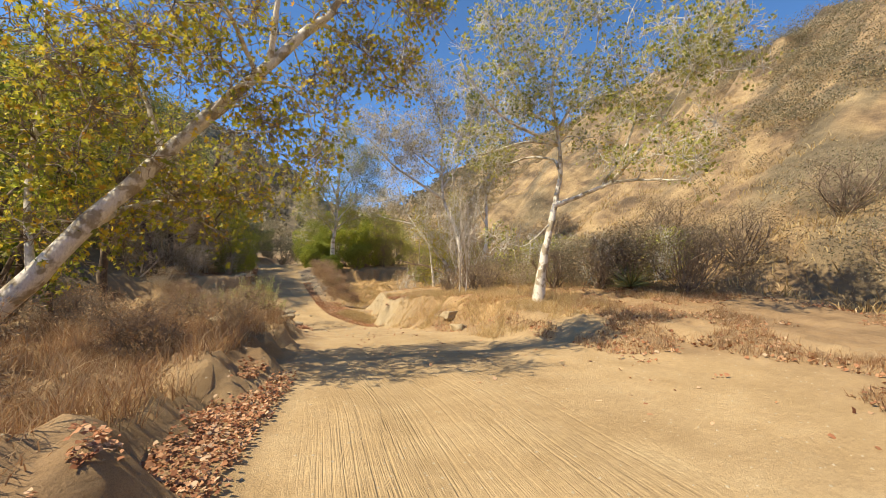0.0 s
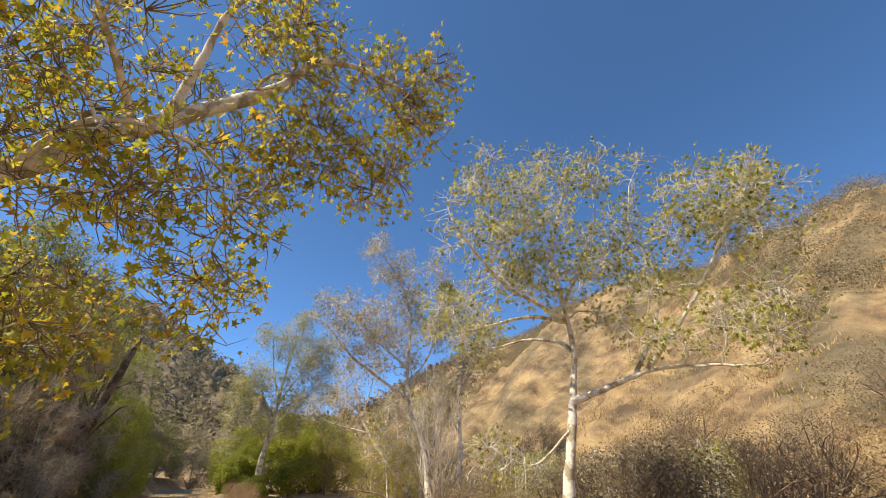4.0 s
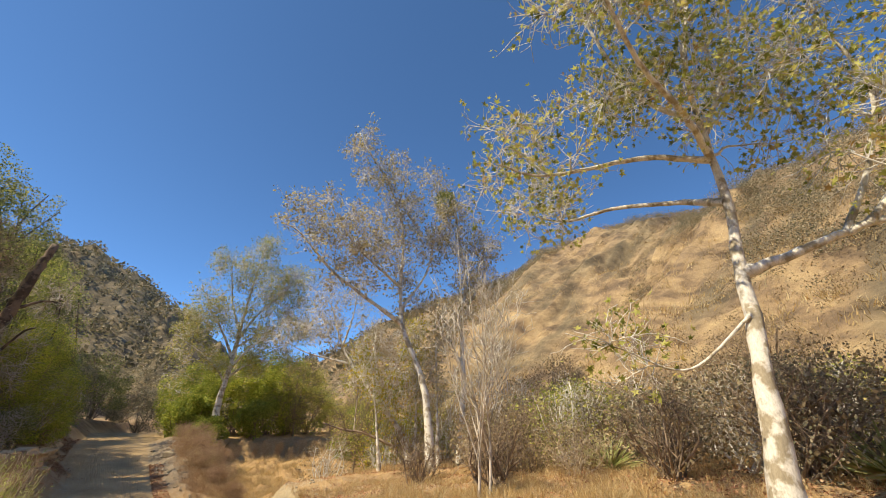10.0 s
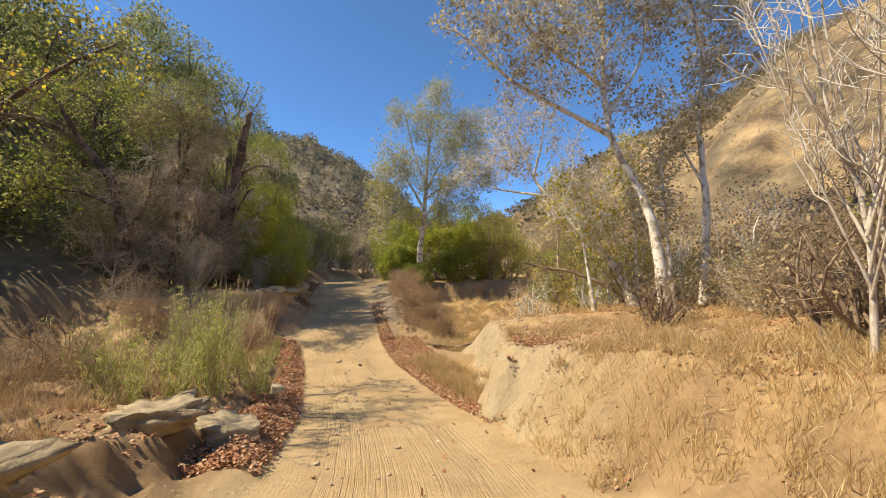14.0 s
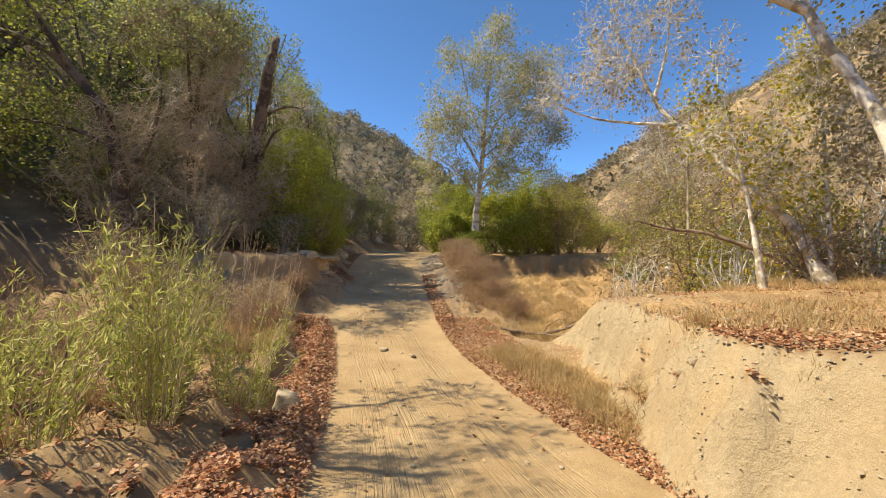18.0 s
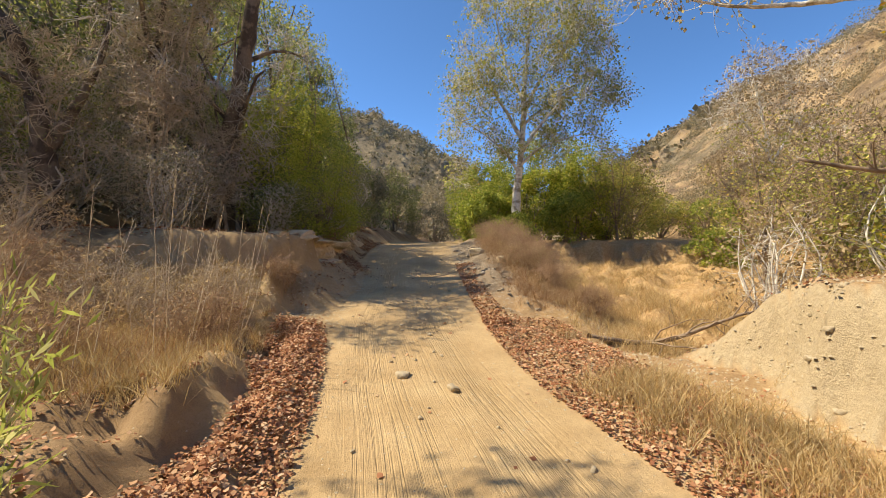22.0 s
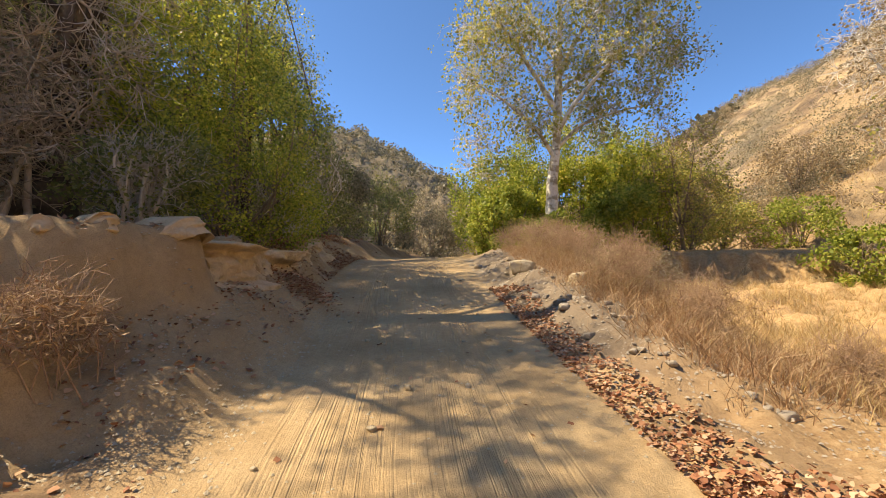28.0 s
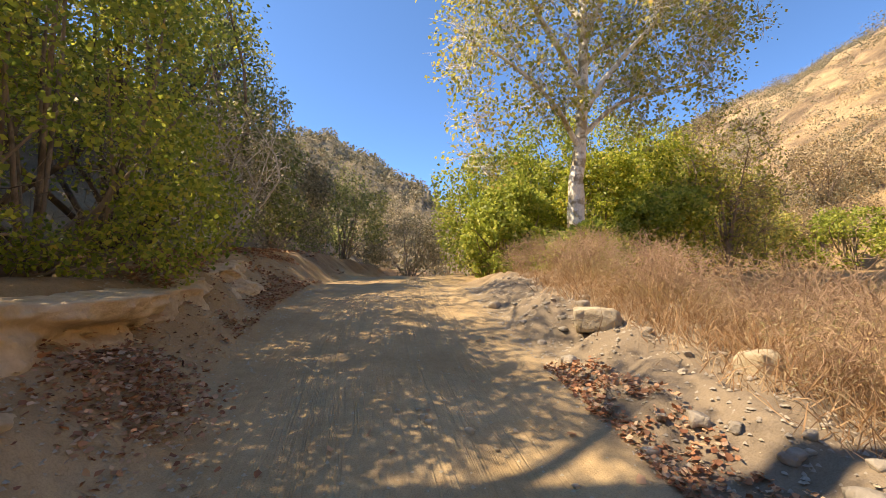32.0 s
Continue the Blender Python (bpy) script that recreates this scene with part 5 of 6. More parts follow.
for k, (x, y, h, w) in enumerate(((-2.6, 62.0, 3.0, 2.0), (-5.2, 60.0, 3.6, 2.0), (-6.4, 55.5, 3.4, 1.9), (-6.0, 51.5, 3.2, 1.7), (-0.2, 66, 4.2, 2.4), (-7.4, 64, 5, 3.0), (-4.4, 69, 5, 3.0))):
    bush("chaparral_bush", "grey-green chaparral bush closing the bend of the road", "bush", (x, y), [((0, 0, h * 0.45), (w, w, h * 0.45)), ((0.4, 0.2, h * 0.7), (w * 0.7, w * 0.7, h * 0.32))],
         7000, (LEAF_GREY, LEAF_OAK)[k % 2], R(80 + k), 0.09, BROAD, 14, clump=14, group="chaparral at the bend", twiggy=3)
for k, (x, y, h, w, mat) in enumerate(((12.6, 56.2, 2.3, 1.3, LEAF_LIME), (8.4, 56.2, 3.8, 1.8, LEAF_POPLAR), (10.8, 58.0, 2.6, 1.6, LEAF_POPLAR), (13.4, 59.5, 2.6, 1.5, LEAF_BROWN), (16.0, 60.5, 3.2, 1.8, LEAF_BROWN), (9.0, 62.5, 6.4, 2.6, LEAF_POPLAR), (7.8, 58.5, 5.2, 2.0, LEAF_POPLAR), (10.0, 60.5, 3.4, 1.9, LEAF_OLIVE), (9.8, 50.4, 1.7, 1.1, LEAF_LIME), (13.5, 49.0, 2.2, 1.3, LEAF_LIME), (6.9, 55.4, 3.4, 1.5, LEAF_POPLAR), (11.8, 41.5, 2.6, 1.6, LEAF_BROWN), (10.5, 44.5, 2.6, 1.5, LEAF_OLIVE))):
    bush("streamside_bush", "yellowing leafy bush at the edge of the dry wash", "bush", (x, y), [((0, 0, h * 0.42), (w, w, h * 0.42)), ((0.5, 0.2, h * 0.7), (w * 0.75, w * 0.75, h * 0.3))],
         4200, mat, R(90 + k), 0.10, BROAD, 14, clump=16, shell=0.35, group="bushes by the wash", twiggy=4)
for k, (x, y, h, w) in enumerate(((9.6, 25.6, 2.0, 1.6), (11.4, 23.6, 2.3, 1.9), (12.6, 27.0, 2.4, 1.9), (14.2, 24.0, 2.2, 1.9), (10.6, 30.2, 2.0, 1.5), (12.6, 31.6, 2.4, 1.9), (14.6, 19.8, 2.0, 1.8), (15.8, 28.5, 2.6, 2.0), (9.2, 33.2, 1.7, 1.1), (12.5, 35.6, 2.6, 1.8), (17.0, 22.5, 2.4, 2.0))):
    bush("chamise_bush", "dark brown twiggy chamise bush at the foot of the slope", "bush", (x, y), [((0, 0, h * 0.45), (w, w, h * 0.45)), ((0.4, 0.1, h * 0.62), (w * 0.7, w * 0.6, h * 0.35))],
         5000, (LEAF_GREY, LEAF_BROWN)[k % 2], R(110 + k), 0.06, DIAMOND, 30, TWIG_BROWN, 0.25, "brush at the slope foot", twiggy=9)

for k, (x, y, h, w, mat) in enumerate(((8.6, 40.8, 3.2, 1.2, LEAF_YELLOW), (6.6, 42.6, 2.6, 1.2, LEAF_BROWN), (9.6, 42.6, 3.6, 1.5, LEAF_OLIVE), (10.8, 39.4, 3.0, 1.4, LEAF_BROWN), (9.0, 39.2, 2.2, 0.9, LEAF_YELLOW), (12.8, 38.6, 4.0, 1.8, LEAF_BROWN))):
    bush("understory_bush", "thin yellowing bush under the sycamore grove", "bush", (x, y), [((0, 0, h * 0.5), (w, w, h * 0.45)), ((0.4, 0.2, h * 0.7), (w * 0.7, w * 0.7, h * 0.3))],
         1500, mat, R(230 + k), 0.10, DIAMOND, 16, TWIG_WHITE, 0.2, "bushes in the grove", twiggy=8)

brush_rng = R(350)
for k in range(26):
    y = 25.0 + 0.62 * k + brush_rng.uniform(-0.6, 0.6)
    x = 10.4 + (k % 3) * 1.9 + brush_rng.uniform(-0.6, 0.6) + (0.8 if y > 35 else 0)
    h, w = brush_rng.uniform(1.5, 2.7), brush_rng.uniform(1.0, 1.7)
    bush("slope_brush", "tan and grey twiggy brush crowding the foot of the slope", "bush", (x, y), [((0, 0, h * 0.45), (w, w, h * 0.45)), ((0.3, -0.2, h * 0.7), (w * 0.6, w * 0.6, h * 0.3))],
         2600, (LEAF_BROWN, LEAF_OLIVE, LEAF_GREY, LEAF_BROWN)[k % 4], R(360 + k), 0.075, BROAD, 22, (TWIG_BROWN, TWIG_WHITE)[k % 2], 0.2, "brush at the slope foot", twiggy=7)

for k in range(14):
    y = 29.6 + 0.55 * k + brush_rng.uniform(-0.4, 0.4)
    x = 8.6 + (k % 3) * 0.9 + brush_rng.uniform(-0.3, 0.3) + (1.6 if y > 34 else 0)
    h, w = brush_rng.uniform(0.9, 1.6), brush_rng.uniform(0.7, 1.1)
    bush("bench_brush", "low straw-tan twiggy brush crowding the back of the bench", "bush", (x, y), [((0, 0, h * 0.5), (w, w, h * 0.48))],
         1500, (LEAF_BROWN, LEAF_OLIVE, LEAF_ROSE)[k % 3], R(400 + k), 0.055, BROAD, 24, (TWIG_TAN, TWIG_BROWN)[k % 2], 0.15, "brush on the bench", twiggy=8, stem_r=0.012)

# grey dead sapling and small shrubs on the bench
for k, (x, y, h, n) in enumerate(((5.42, 28.55, 4.6, 5), (5.75, 28.7, 4.2, 4))):
    z = H1(x, y)
    rr = R(130 + k)
    limbs = [([(x, y, z - 0.1), (x + 0.05, y + 0.05, z + 1.2), (x - 0.1, y + 0.2, z + 2.4), (x - 0.2, y + 0.3, z + h)], 0.026, 0.007)]
    for j in range(n + 2):
        a = rr.uniform(0, 6.28)
        zz = rr.uniform(0.5, 1.6)
        limbs.append(([(x, y, z + zz), (x + 0.35 * math.cos(a), y + 0.35 * math.sin(a), z + zz + 1.0), (x + 0.7 * math.cos(a), y + 0.7 * math.sin(a), z + zz + 2.2)], 0.013, 0.004))
    bare_tree("dead_sapling", "leafless pale grey sapling on the grassy bench", "tree", limbs, BARK_GREY, TWIG_WHITE, rr, l2=0.8, n3=4, l3=0.4, up=0.6, group="dead saplings", thin=0.004)
for k, (x, y, h, w) in enumerate(((6.3, 29.4, 1.5, 0.8), (7.6, 31.0, 1.4, 0.9), (8.8, 27.4, 1.5, 1.0), (6.9, 33.8, 1.2, 0.7), (8.8, 38.6, 1.6, 0.9))):
    bush("bench_shrub", "thin straw-brown shrub on the grassy bench", "bush", (x, y), [((0, 0, h * 0.55), (w, w, h * 0.45))], 700, LEAF_BROWN, R(140 + k), 0.07, DIAMOND, 18, TWIG_BROWN, 0.2, "shrubs on the bench", twiggy=8)

# ---- willow weeds by the road ----
for k, (x, y, h, n) in enumerate(((-1.9, 33.3, 2.0, 32), (-2.5, 33.9, 1.9, 28), (-1.6, 34.3, 1.4, 20), (-3.2, 32.8, 1.5, 22), (-2.9, 35.2, 1.5, 16), (-2.2, 32.4, 1.2, 14), (-4.9, 34.4, 1.4, 10))):
    z = H1(x, y)
    rr = R(150 + k)
    ob = thing("mulefat_shrub", "upright pale green willow-leaved shrub beside the road", "shrub", (x, y, z), "willow-leaved shrubs")
    lines, rad = [], []
    for j in range(n):
        a, s = rr.uniform(0, 6.28), rr.uniform(0.2, 0.75)
        q = np.array([x, y, z]) + [0.18 * math.cos(a), 0.18 * math.sin(a), 0]
        q[2] = H1(q[0], q[1]) - 0.03
        hh = h * rr.uniform(0.6, 1.1)
        lines.append(spline([q, q + [0.25 * s * math.cos(a), 0.25 * s * math.sin(a), hh * 0.5], q + [0.75 * s * math.cos(a), 0.75 * s * math.sin(a), hh]], 8))
        rad.append(np.linspace(0.007, 0.003, 8))
    tagged(part("stemwork", twig_mesh("stemwork", lines, rad, TWIG_TAN, 4), ob), kind="stuff")
    at, way = leaf_points(lines, 85, rr, 0.045, 0.08)
    part("leaves", leaves_mesh("leaves", at, unit(way * 0.7 + rr.normal(0, 0.6, way.shape)), rr.uniform(0.05, 0.12, len(at)), SLIM, LEAF_SAGE, rr), ob)
for k, (x, y, h, mat) in enumerate(((-3.4, 38.0, 2.2, TWIG_TAN), (-4.0, 38.6, 2.4, TWIG_TAN), (-3.0, 38.4, 1.8, TWIG_TAN), (-3.9, 37.2, 1.9, TWIG_TAN))):
    z = H1(x, y)
    rr = R(170 + k)
    ob = thing("dry_weed", "tall dry straw-coloured weed stalks on the berm", "weed", (x, y, z), "dry weeds")
    lines, rad = [], []
    for j in range(5):
        a = rr.uniform(0, 6.28)
        q = np.array([x + 0.25 * math.cos(a), y + 0.25 * math.sin(a), 0])
        q[2] = H1(q[0], q[1]) - 0.03
        t = q + [0.3 * math.cos(a) + 0.1, 0.3 * math.sin(a), h * rr.uniform(0.6, 1.1)]
        lines.append(spline([q, (q + t) / 2 + rr.normal(0, 0.04, 3), t], 7))
        rad.append(np.linspace(0.006, 0.0025, 7))
    s, q = sprout(lines, rad, 8, 0.28, rr, 0.5, 0.4, 3)
    tagged(part("stalkwork", twig_mesh("stalkwork", lines + s, rad + [np.clip(v, 0.002, 0.01) for v in q], TWIG_TAN, 3), ob), kind="stuff")

for k, (x, y, h, w) in enumerate(((-4.6, 34.6, 1.1, 0.9), (-5.6, 33.4, 1.3, 1.0), (-4.4, 36.6, 0.9, 0.8), (-6.6, 36.0, 1.5, 1.2), (-5.0, 30.4, 1.0, 0.9), (-6.4, 27.5, 1.3, 1.1), (-4.8, 24.6, 0.9, 0.8), (-2.9, 17.4, 0.6, 0.6), (-3.9, 18.9, 0.9, 0.8), (-2.4, 20.4, 0.6, 0.6), (-3.3, 22.4, 0.8, 0.8), (-5.2, 17.2, 0.9, 0.9), (-1.6, 22.2, 0.6, 0.55), (-1.4, 24.0, 0.7, 0.6), (-5.0, 21.6, 1.1, 1.0), (-3.0, 26.0, 0.8, 0.8))):
    bush("rust_shrub", "rust-brown dried shrub among weeds behind the berm", "shrub", (x, y), [((0, 0, h * 0.5), (w, w, h * 0.5))], 1500, GRASS_RUST, R(190 + k), 0.08, SLIM, 24, TWIG_BROWN, 0.2, "dried shrubs", twiggy=8, stem_r=0.012)

for k, (y, d, h, w) in enumerate(((44.2, 2.3, 0.7, 0.6), (45.3, 1.9, 0.8, 0.7), (46.4, 2.2, 0.95, 0.8), (47.4, 1.8, 0.9, 0.7), (48.4, 2.3, 1.1, 0.85), (49.3, 1.7, 0.95, 0.75), (50.3, 2.2, 1.05, 0.85), (51.4, 1.6, 0.9, 0.8), (52.6, 2.1, 1.0, 0.9), (47.9, 3.0, 1.0, 0.8), (45.9, 3.1, 0.8, 0.7), (53.6, 1.2, 0.8, 0.7), (43.0, 2.8, 0.6, 0.5))):
    bush("buckwheat_shrub", "dried rust-brown buckwheat shrub on the road verge", "shrub", (float(right_x(y)) + d, y), [((0, 0, h * 0.42), (w, w, h * 0.42))], 2200, (GRASS_RUST, LEAF_ROSE, LEAF_BROWN)[k % 3], R(250 + k), 0.045, SLIM, 28, TWIG_RUST, 0.2, "dried shrubs on the verge", twiggy=10, stem_r=0.0045)

for k, (x, y, h, w) in enumerate(((-3.3, 38.5, 0.8, 0.6), (-4.2, 38.9, 1.0, 0.8), (-5.2, 39.1, 1.1, 0.9), (-6.4, 38.8, 1.1, 0.9), (-3.7, 39.7, 0.8, 0.6), (-4.7, 37.7, 0.8, 0.7), (-7.4, 39.6, 1.2, 1.0), (-3.7, 41.5, 0.5, 0.4))):
    bush("straw_shrub", "dry straw-coloured weedy shrub on the berm", "shrub", (x, y), [((0, 0, h * 0.5), (w, w, h * 0.5))], 1600, (GRASS_GOLD, GRASS_RUST)[k in (0, 3, 7)], R(270 + k), 0.07, SLIM, 30, TWIG_RUST if k in (0, 3, 5, 7) else TWIG_TAN, 0.2, "dried shrubs on the berm", twiggy=7, stem_r=0.006)

# yuccas
for k, (x, y, s) in enumerate(((9.5, 29.3, 1.05), (10.0, 24.6, 1.1))):
    z = H1(x, y)
    rr = R(180 + k)
    ob = thing("yucca", "spiky rosette of pale green yucca blades in dry grass", "plant", (x, y, z), "yuccas")
    n = 150
    d = unit(rr.normal(size=(n, 3)) * [1, 1, 0.6] + [0, 0, 0.55])
    d[:, 2] = np.abs(d[:, 2])
    at = np.repeat([[x, y, z + 0.12]], n, 0) + d * 0.05
    tagged(part("rosette", leaves_mesh("rosette", at, d, rr.uniform(0.5, 0.85, n) * s, (np.array([[-0.03, 0, 0], [0.03, 0, 0], [0.026, 0.5, 0.02], [-0.026, 0.5, 0.02], [0, 1, -0.02]]), np.array([[0, 1, 2], [0, 2, 3], [3, 2, 4]])), LEAF_YUCCA, rr), ob), kind="stuff")

# fallen branch across the mouth of the wash, and the low limb by the grove
def branch_thing(name, label, pts, r, seed, n2=5, l2=0.7):
    rr = R(seed)
    ob = thing(name, label, "branch", pts[0])
    me, c, q = limb_mesh("limb", pts, r, r * 0.3, TWIG_BROWN, rr, n=22, sides=7)
    part("limb", me, ob)
    s, v = sprout([c], [q], n2, l2, rr, 0.15, 0.2, 4)
    s2, v2 = sprout(s, v, 3, l2 * 0.5, rr, 0.1, 0.3, 3)
    tagged(part("twigwork", twig_mesh("twigwork", s + s2, [np.clip(x, 0.004, 0.03) for x in v + v2], TWIG_BROWN, 4), ob), kind="stuff")
    return ob


branch_thing("fallen_branch", "dry grey fallen branch lying across leaves at the wash", [gz_at(2.2, 40.3, 0.04), gz_at(3.0, 40.6, 0.1), gz_at(3.7, 40.7, 0.2), gz_at(4.5, 40.9, 0.4), gz_at(5.2, 41.0, 0.62), gz_at(5.8, 41.1, 0.7)], 0.055, 201, 11, 0.9)
low = branch_thing("fallen_limb", "bare low limb sprawling from the sycamore grove", [(9.2, 39.4, 1.9), (8.3, 39.7, 2.35), (7.4, 40.1, 2.75), (6.5, 40.35, 2.9), (5.7, 40.6, 3.15)], 0.085, 202, 12, 0.9)
part("sucker", limb_mesh("sucker", [(6.95, 40.25, 2.85), (7.0, 40.35, 3.8), (7.05, 40.4, 5.2), (7.1, 40.4, 6.2)], 0.04, 0.012, BARK_TAN, R(204))[0], low, "upright bare shoot")
branch_thing("fallen_log", "weathered log at the far side of the wash", [gz_at(13.5, 58.0, 0.1), gz_at(15.2, 60.0, 0.2), gz_at(16.9, 62.6, 0.15)], 0.14, 203, 2, 0.8)

# ---- stones ----
rock("stone", "pale broken stone lying on the dirt road", (-0.59, 38.6), (0.10, 0.075, 0.05), STONE, R(301), "stones on the road")
rock("stone", "pale broken stone lying on the dirt road", (0.1, 38.2), (0.08, 0.06, 0.05), STONE, R(302), "stones on the road")
rr = R(303)
for k in range(70):
    y = rr.uniform(27, 46)
    x = left_x(y) + rr.uniform(0.15, 0.95) * (right_x(y) - left_x(y))
    s = rr.uniform(0.012, 0.032)
    rock("stone", "small pale stone on the dirt road", (float(x), y), (s * 1.3, s, s * 0.8), STONE, rr, "stones on the road")
rock("boulder", "pale squared sandstone boulder on the grey verge", (0.35, 46.9), (0.28, 0.2, 0.15), STONE, R(310), "boulders on the verge", sink=0.25)
rock("boulder", "pale sandstone boulder at the road edge", (1.05, 45.6), (0.14, 0.12, 0.12), STONE, R(311), "boulders on the verge")
for k in range(120):
    y = rr.uniform(42.0, 50.5)
    x = right_x(y) + rr.uniform(0.05, 1.9)
    s = rr.uniform(0.02, 0.045) if k % 6 else rr.uniform(0.05, 0.09)
    rock("stone", "grey stone in the rubble of the road verge", (float(x), y), (s * 1.2, s, s * 0.7), STONE_GREY, rr, "verge rubble")
for k in range(40):
    y = rr.uniform(32.5, 38.5)
    x = right_x(y) + np.interp(y, [33, 35, 37, 38.4], [0.3, 1.1, 1.9, 2.5]) + rr.uniform(0, 1.3)
    s = rr.uniform(0.02, 0.055)
    rock("stone", "small pale stone stuck in the sandy cut face", (float(x), y), (s * 1.2, s, s * 0.8), STONE, rr, "stones in the cut face")
rock("boulder", "low dusty earth mound on the berm", (-0.75, 31.2), (0.55, 0.42, 0.2), DUST, R(312), "boulders on the berm", sink=0.4)
ledge_rng = R(330)
for k in range(4):
    y = 27.6 + 1.0 * k + ledge_rng.uniform(-0.2, 0.2)
    x = float(left_x(y)) - (1.25 + 0.75 * (k % 3) + ledge_rng.uniform(-0.15, 0.25))
    a = ledge_rng.uniform(0.32, 0.62)
    rock("ledge", "rough crumbling sandstone ledge on the berm beside the road", (x, y), (a * 0.8, a * 1.15, a * 0.42), DUST, ledge_rng, "ledges on the berm", rough=1.3, sink=0.62)
rock("stone", "pale rounded sandstone at the leaf-covered road edge", (-1.25, 34.9), (0.2, 0.17, 0.15), STONE, R(331), "stones by the road", rough=0.35)
for k, (x, y, s) in enumerate(((-2.0, 24.4, 0.5), (-1.2, 26.6, 0.4), (4.2, 26.2, 0.4), (3.9, 24.4, 0.35))):
    rock("boulder", "half-buried sandstone lump at the road edge", (x, y), (s * 0.7, s * 0.6, s * 0.35), DUST, R(320 + k), "buried boulders", sink=0.45)

# ---- ground cover ----
def slope(x, y):
    return np.hypot(height(x + 0.08, y) - height(x - 0.08, y), height(x, y + 0.08) - height(x, y - 0.08)) / 0.16


def strip(y0, y1, side, d0, d1, seed, power=1.0):
    """Places beside the road: side -1 left, 1 right, d metres off its edge."""
    rr = R(seed)

    def places(n):
        y = rr.uniform(y0, y1, n)
        d = d0 + (d1 - d0) * rr.random(n) ** power
        edge = left_x(y) - d if side < 0 else right_x(y) + d
        ok = slope(edge, y) < 0.75
        return np.resize(edge[ok], n), np.resize(y[ok], n)
    return places


def patch(x0, x1, y0, y1, seed, keep=0.0, scale=0.7, top_slope=0.8):
    rr = R(seed)

    def places(n):
        x, y = rr.uniform(x0, x1, n * 4), rr.uniform(y0, y1, n * 4)
        ok = (fbm(x, y, scale, 3) > keep) & (slope(x, y) < top_slope) & ((x < left_x(y) - 0.1) | (x > right_x(y) + 0.1))
        i = np.flatnonzero(ok)[:n]
        if len(i) < n:
            i = np.r_[i, i[: max(0, n - len(i))]]
            i = np.resize(i, n)
        return x[i], y[i]
    return places


litter("fallen_leaves", "russet fallen sycamore leaves heaped along the road edge", strip(30, 40.5, -1, 0.0, 0.95, 401, 0.8), 26000, LEAF_FALLEN, R(411), lift=0.10)
litter("fallen_leaves", "russet fallen sycamore leaves along the road edge", strip(32.5, 41.2, 1, 0.0, 1.5, 402, 1.1), 16000, LEAF_FALLEN, R(412), lift=0.08)
litter("fallen_leaves", "narrow band of dark russet leaves beside the rubble verge", strip(40.5, 46.5, 1, 0.02, 0.5, 453, 1.3), 4200, LEAF_FALLEN, R(454), lift=0.05)
litter("fallen_leaves", "scattered russet leaves by the leaning sycamore", strip(13.5, 19.5, -1, 0.1, 0.75, 403, 0.8), 4200, LEAF_FALLEN, R(413), lift=0.10)
litter("fallen_leaves", "russet leaves covering the bench under the sycamores", patch(3.6, 11, 24, 41, 404, -0.25), 24000, LEAF_FALLEN, R(414), lift=0.05)
litter("fallen_leaves", "dry leaves scattered over the bank and verge", patch(-9, -2.5, 38, 56, 405, -0.1), 4500, LEAF_FALLEN, R(415), size=(0.035, 0.09))
litter("fallen_leaves", "dry leaves under the roadside brush", patch(4.5, 13, 15, 27, 406, -0.05), 5000, LEAF_FALLEN, R(416), size=(0.035, 0.09))
litter("fallen_leaves", "few dry leaves scattered on the road", strip(15, 48, 1, -3.0, 0.0, 407), 260, LEAF_FALLEN, R(417), lift=0.01, size=(0.035, 0.08))

litter("fallen_leaves", "scattered leaves and bits of bark on the cut face", patch(2.6, 7, 23, 42, 408, -0.2, 0.7, 2.5), 3000, LEAF_FALLEN, R(418), size=(0.02, 0.05), lift=0.015)
grass("dry_grass", "sparse dry weeds rooted in the cut face", patch(2.6, 7, 24, 42, 420, 0.1, 1.1, 2.5), 260, GRASS_GOLD, R(430), (0.06, 0.22), 14)
grass("dry_grass", "golden dry grass over the lumpy road edge", patch(3.2, 7.5, 22, 32.5, 446, -0.1, 0.8, 2.5), 2000, GRASS_GOLD, R(447), (0.07, 0.3), 14)
grass("dry_grass", "golden dry grass at the foot of the cut face", strip(34.2, 38.4, 1, 0.3, 1.4, 421, 0.7), 520, GRASS_GOLD, R(431), (0.1, 0.4), 22)
grass("dry_grass", "golden dry grass in the wash", patch(1.6, 13, 40, 52, 422, -0.2), 2800, GRASS_GOLD, R(432), (0.12, 0.4), 12)
grass("dry_grass", "taller pale grass along the wash floor", patch(3.0, 6.5, 40.2, 49, 456, -0.05), 700, GRASS_GOLD, R(457), (0.25, 0.55), 14)
grass("dry_grass", "straw-coloured dry grass on the bench", patch(3.8, 13, 23, 40, 423, 0.0), 3000, GRASS_GOLD, R(433), (0.08, 0.34), 12)
grass("dry_grass", "rusty dry weeds on the berm", patch(-9, -2.6, 15, 40, 424, 0.02), 2400, GRASS_RUST, R(434), (0.1, 0.38), 12)
grass("dry_grass", "rusty dry grass on the road verge", strip(42, 54, 1, 0.9, 3.2, 425), 380, GRASS_RUST, R(435), (0.1, 0.34), 16)
grass("dry_grass", "tangled rust-brown weeds along the verge crest", strip(42.5, 50, 1, 1.25, 2.9, 467), 1150, GRASS_RUST, R(468), (0.15, 0.5), 14, 0.25, lean=0.75)
grass("dry_grass", "pale tall grass on the verge crest", strip(46.5, 51, 1, 1.6, 3.0, 426), 200, GRASS_GOLD, R(436), (0.4, 0.75), 12)
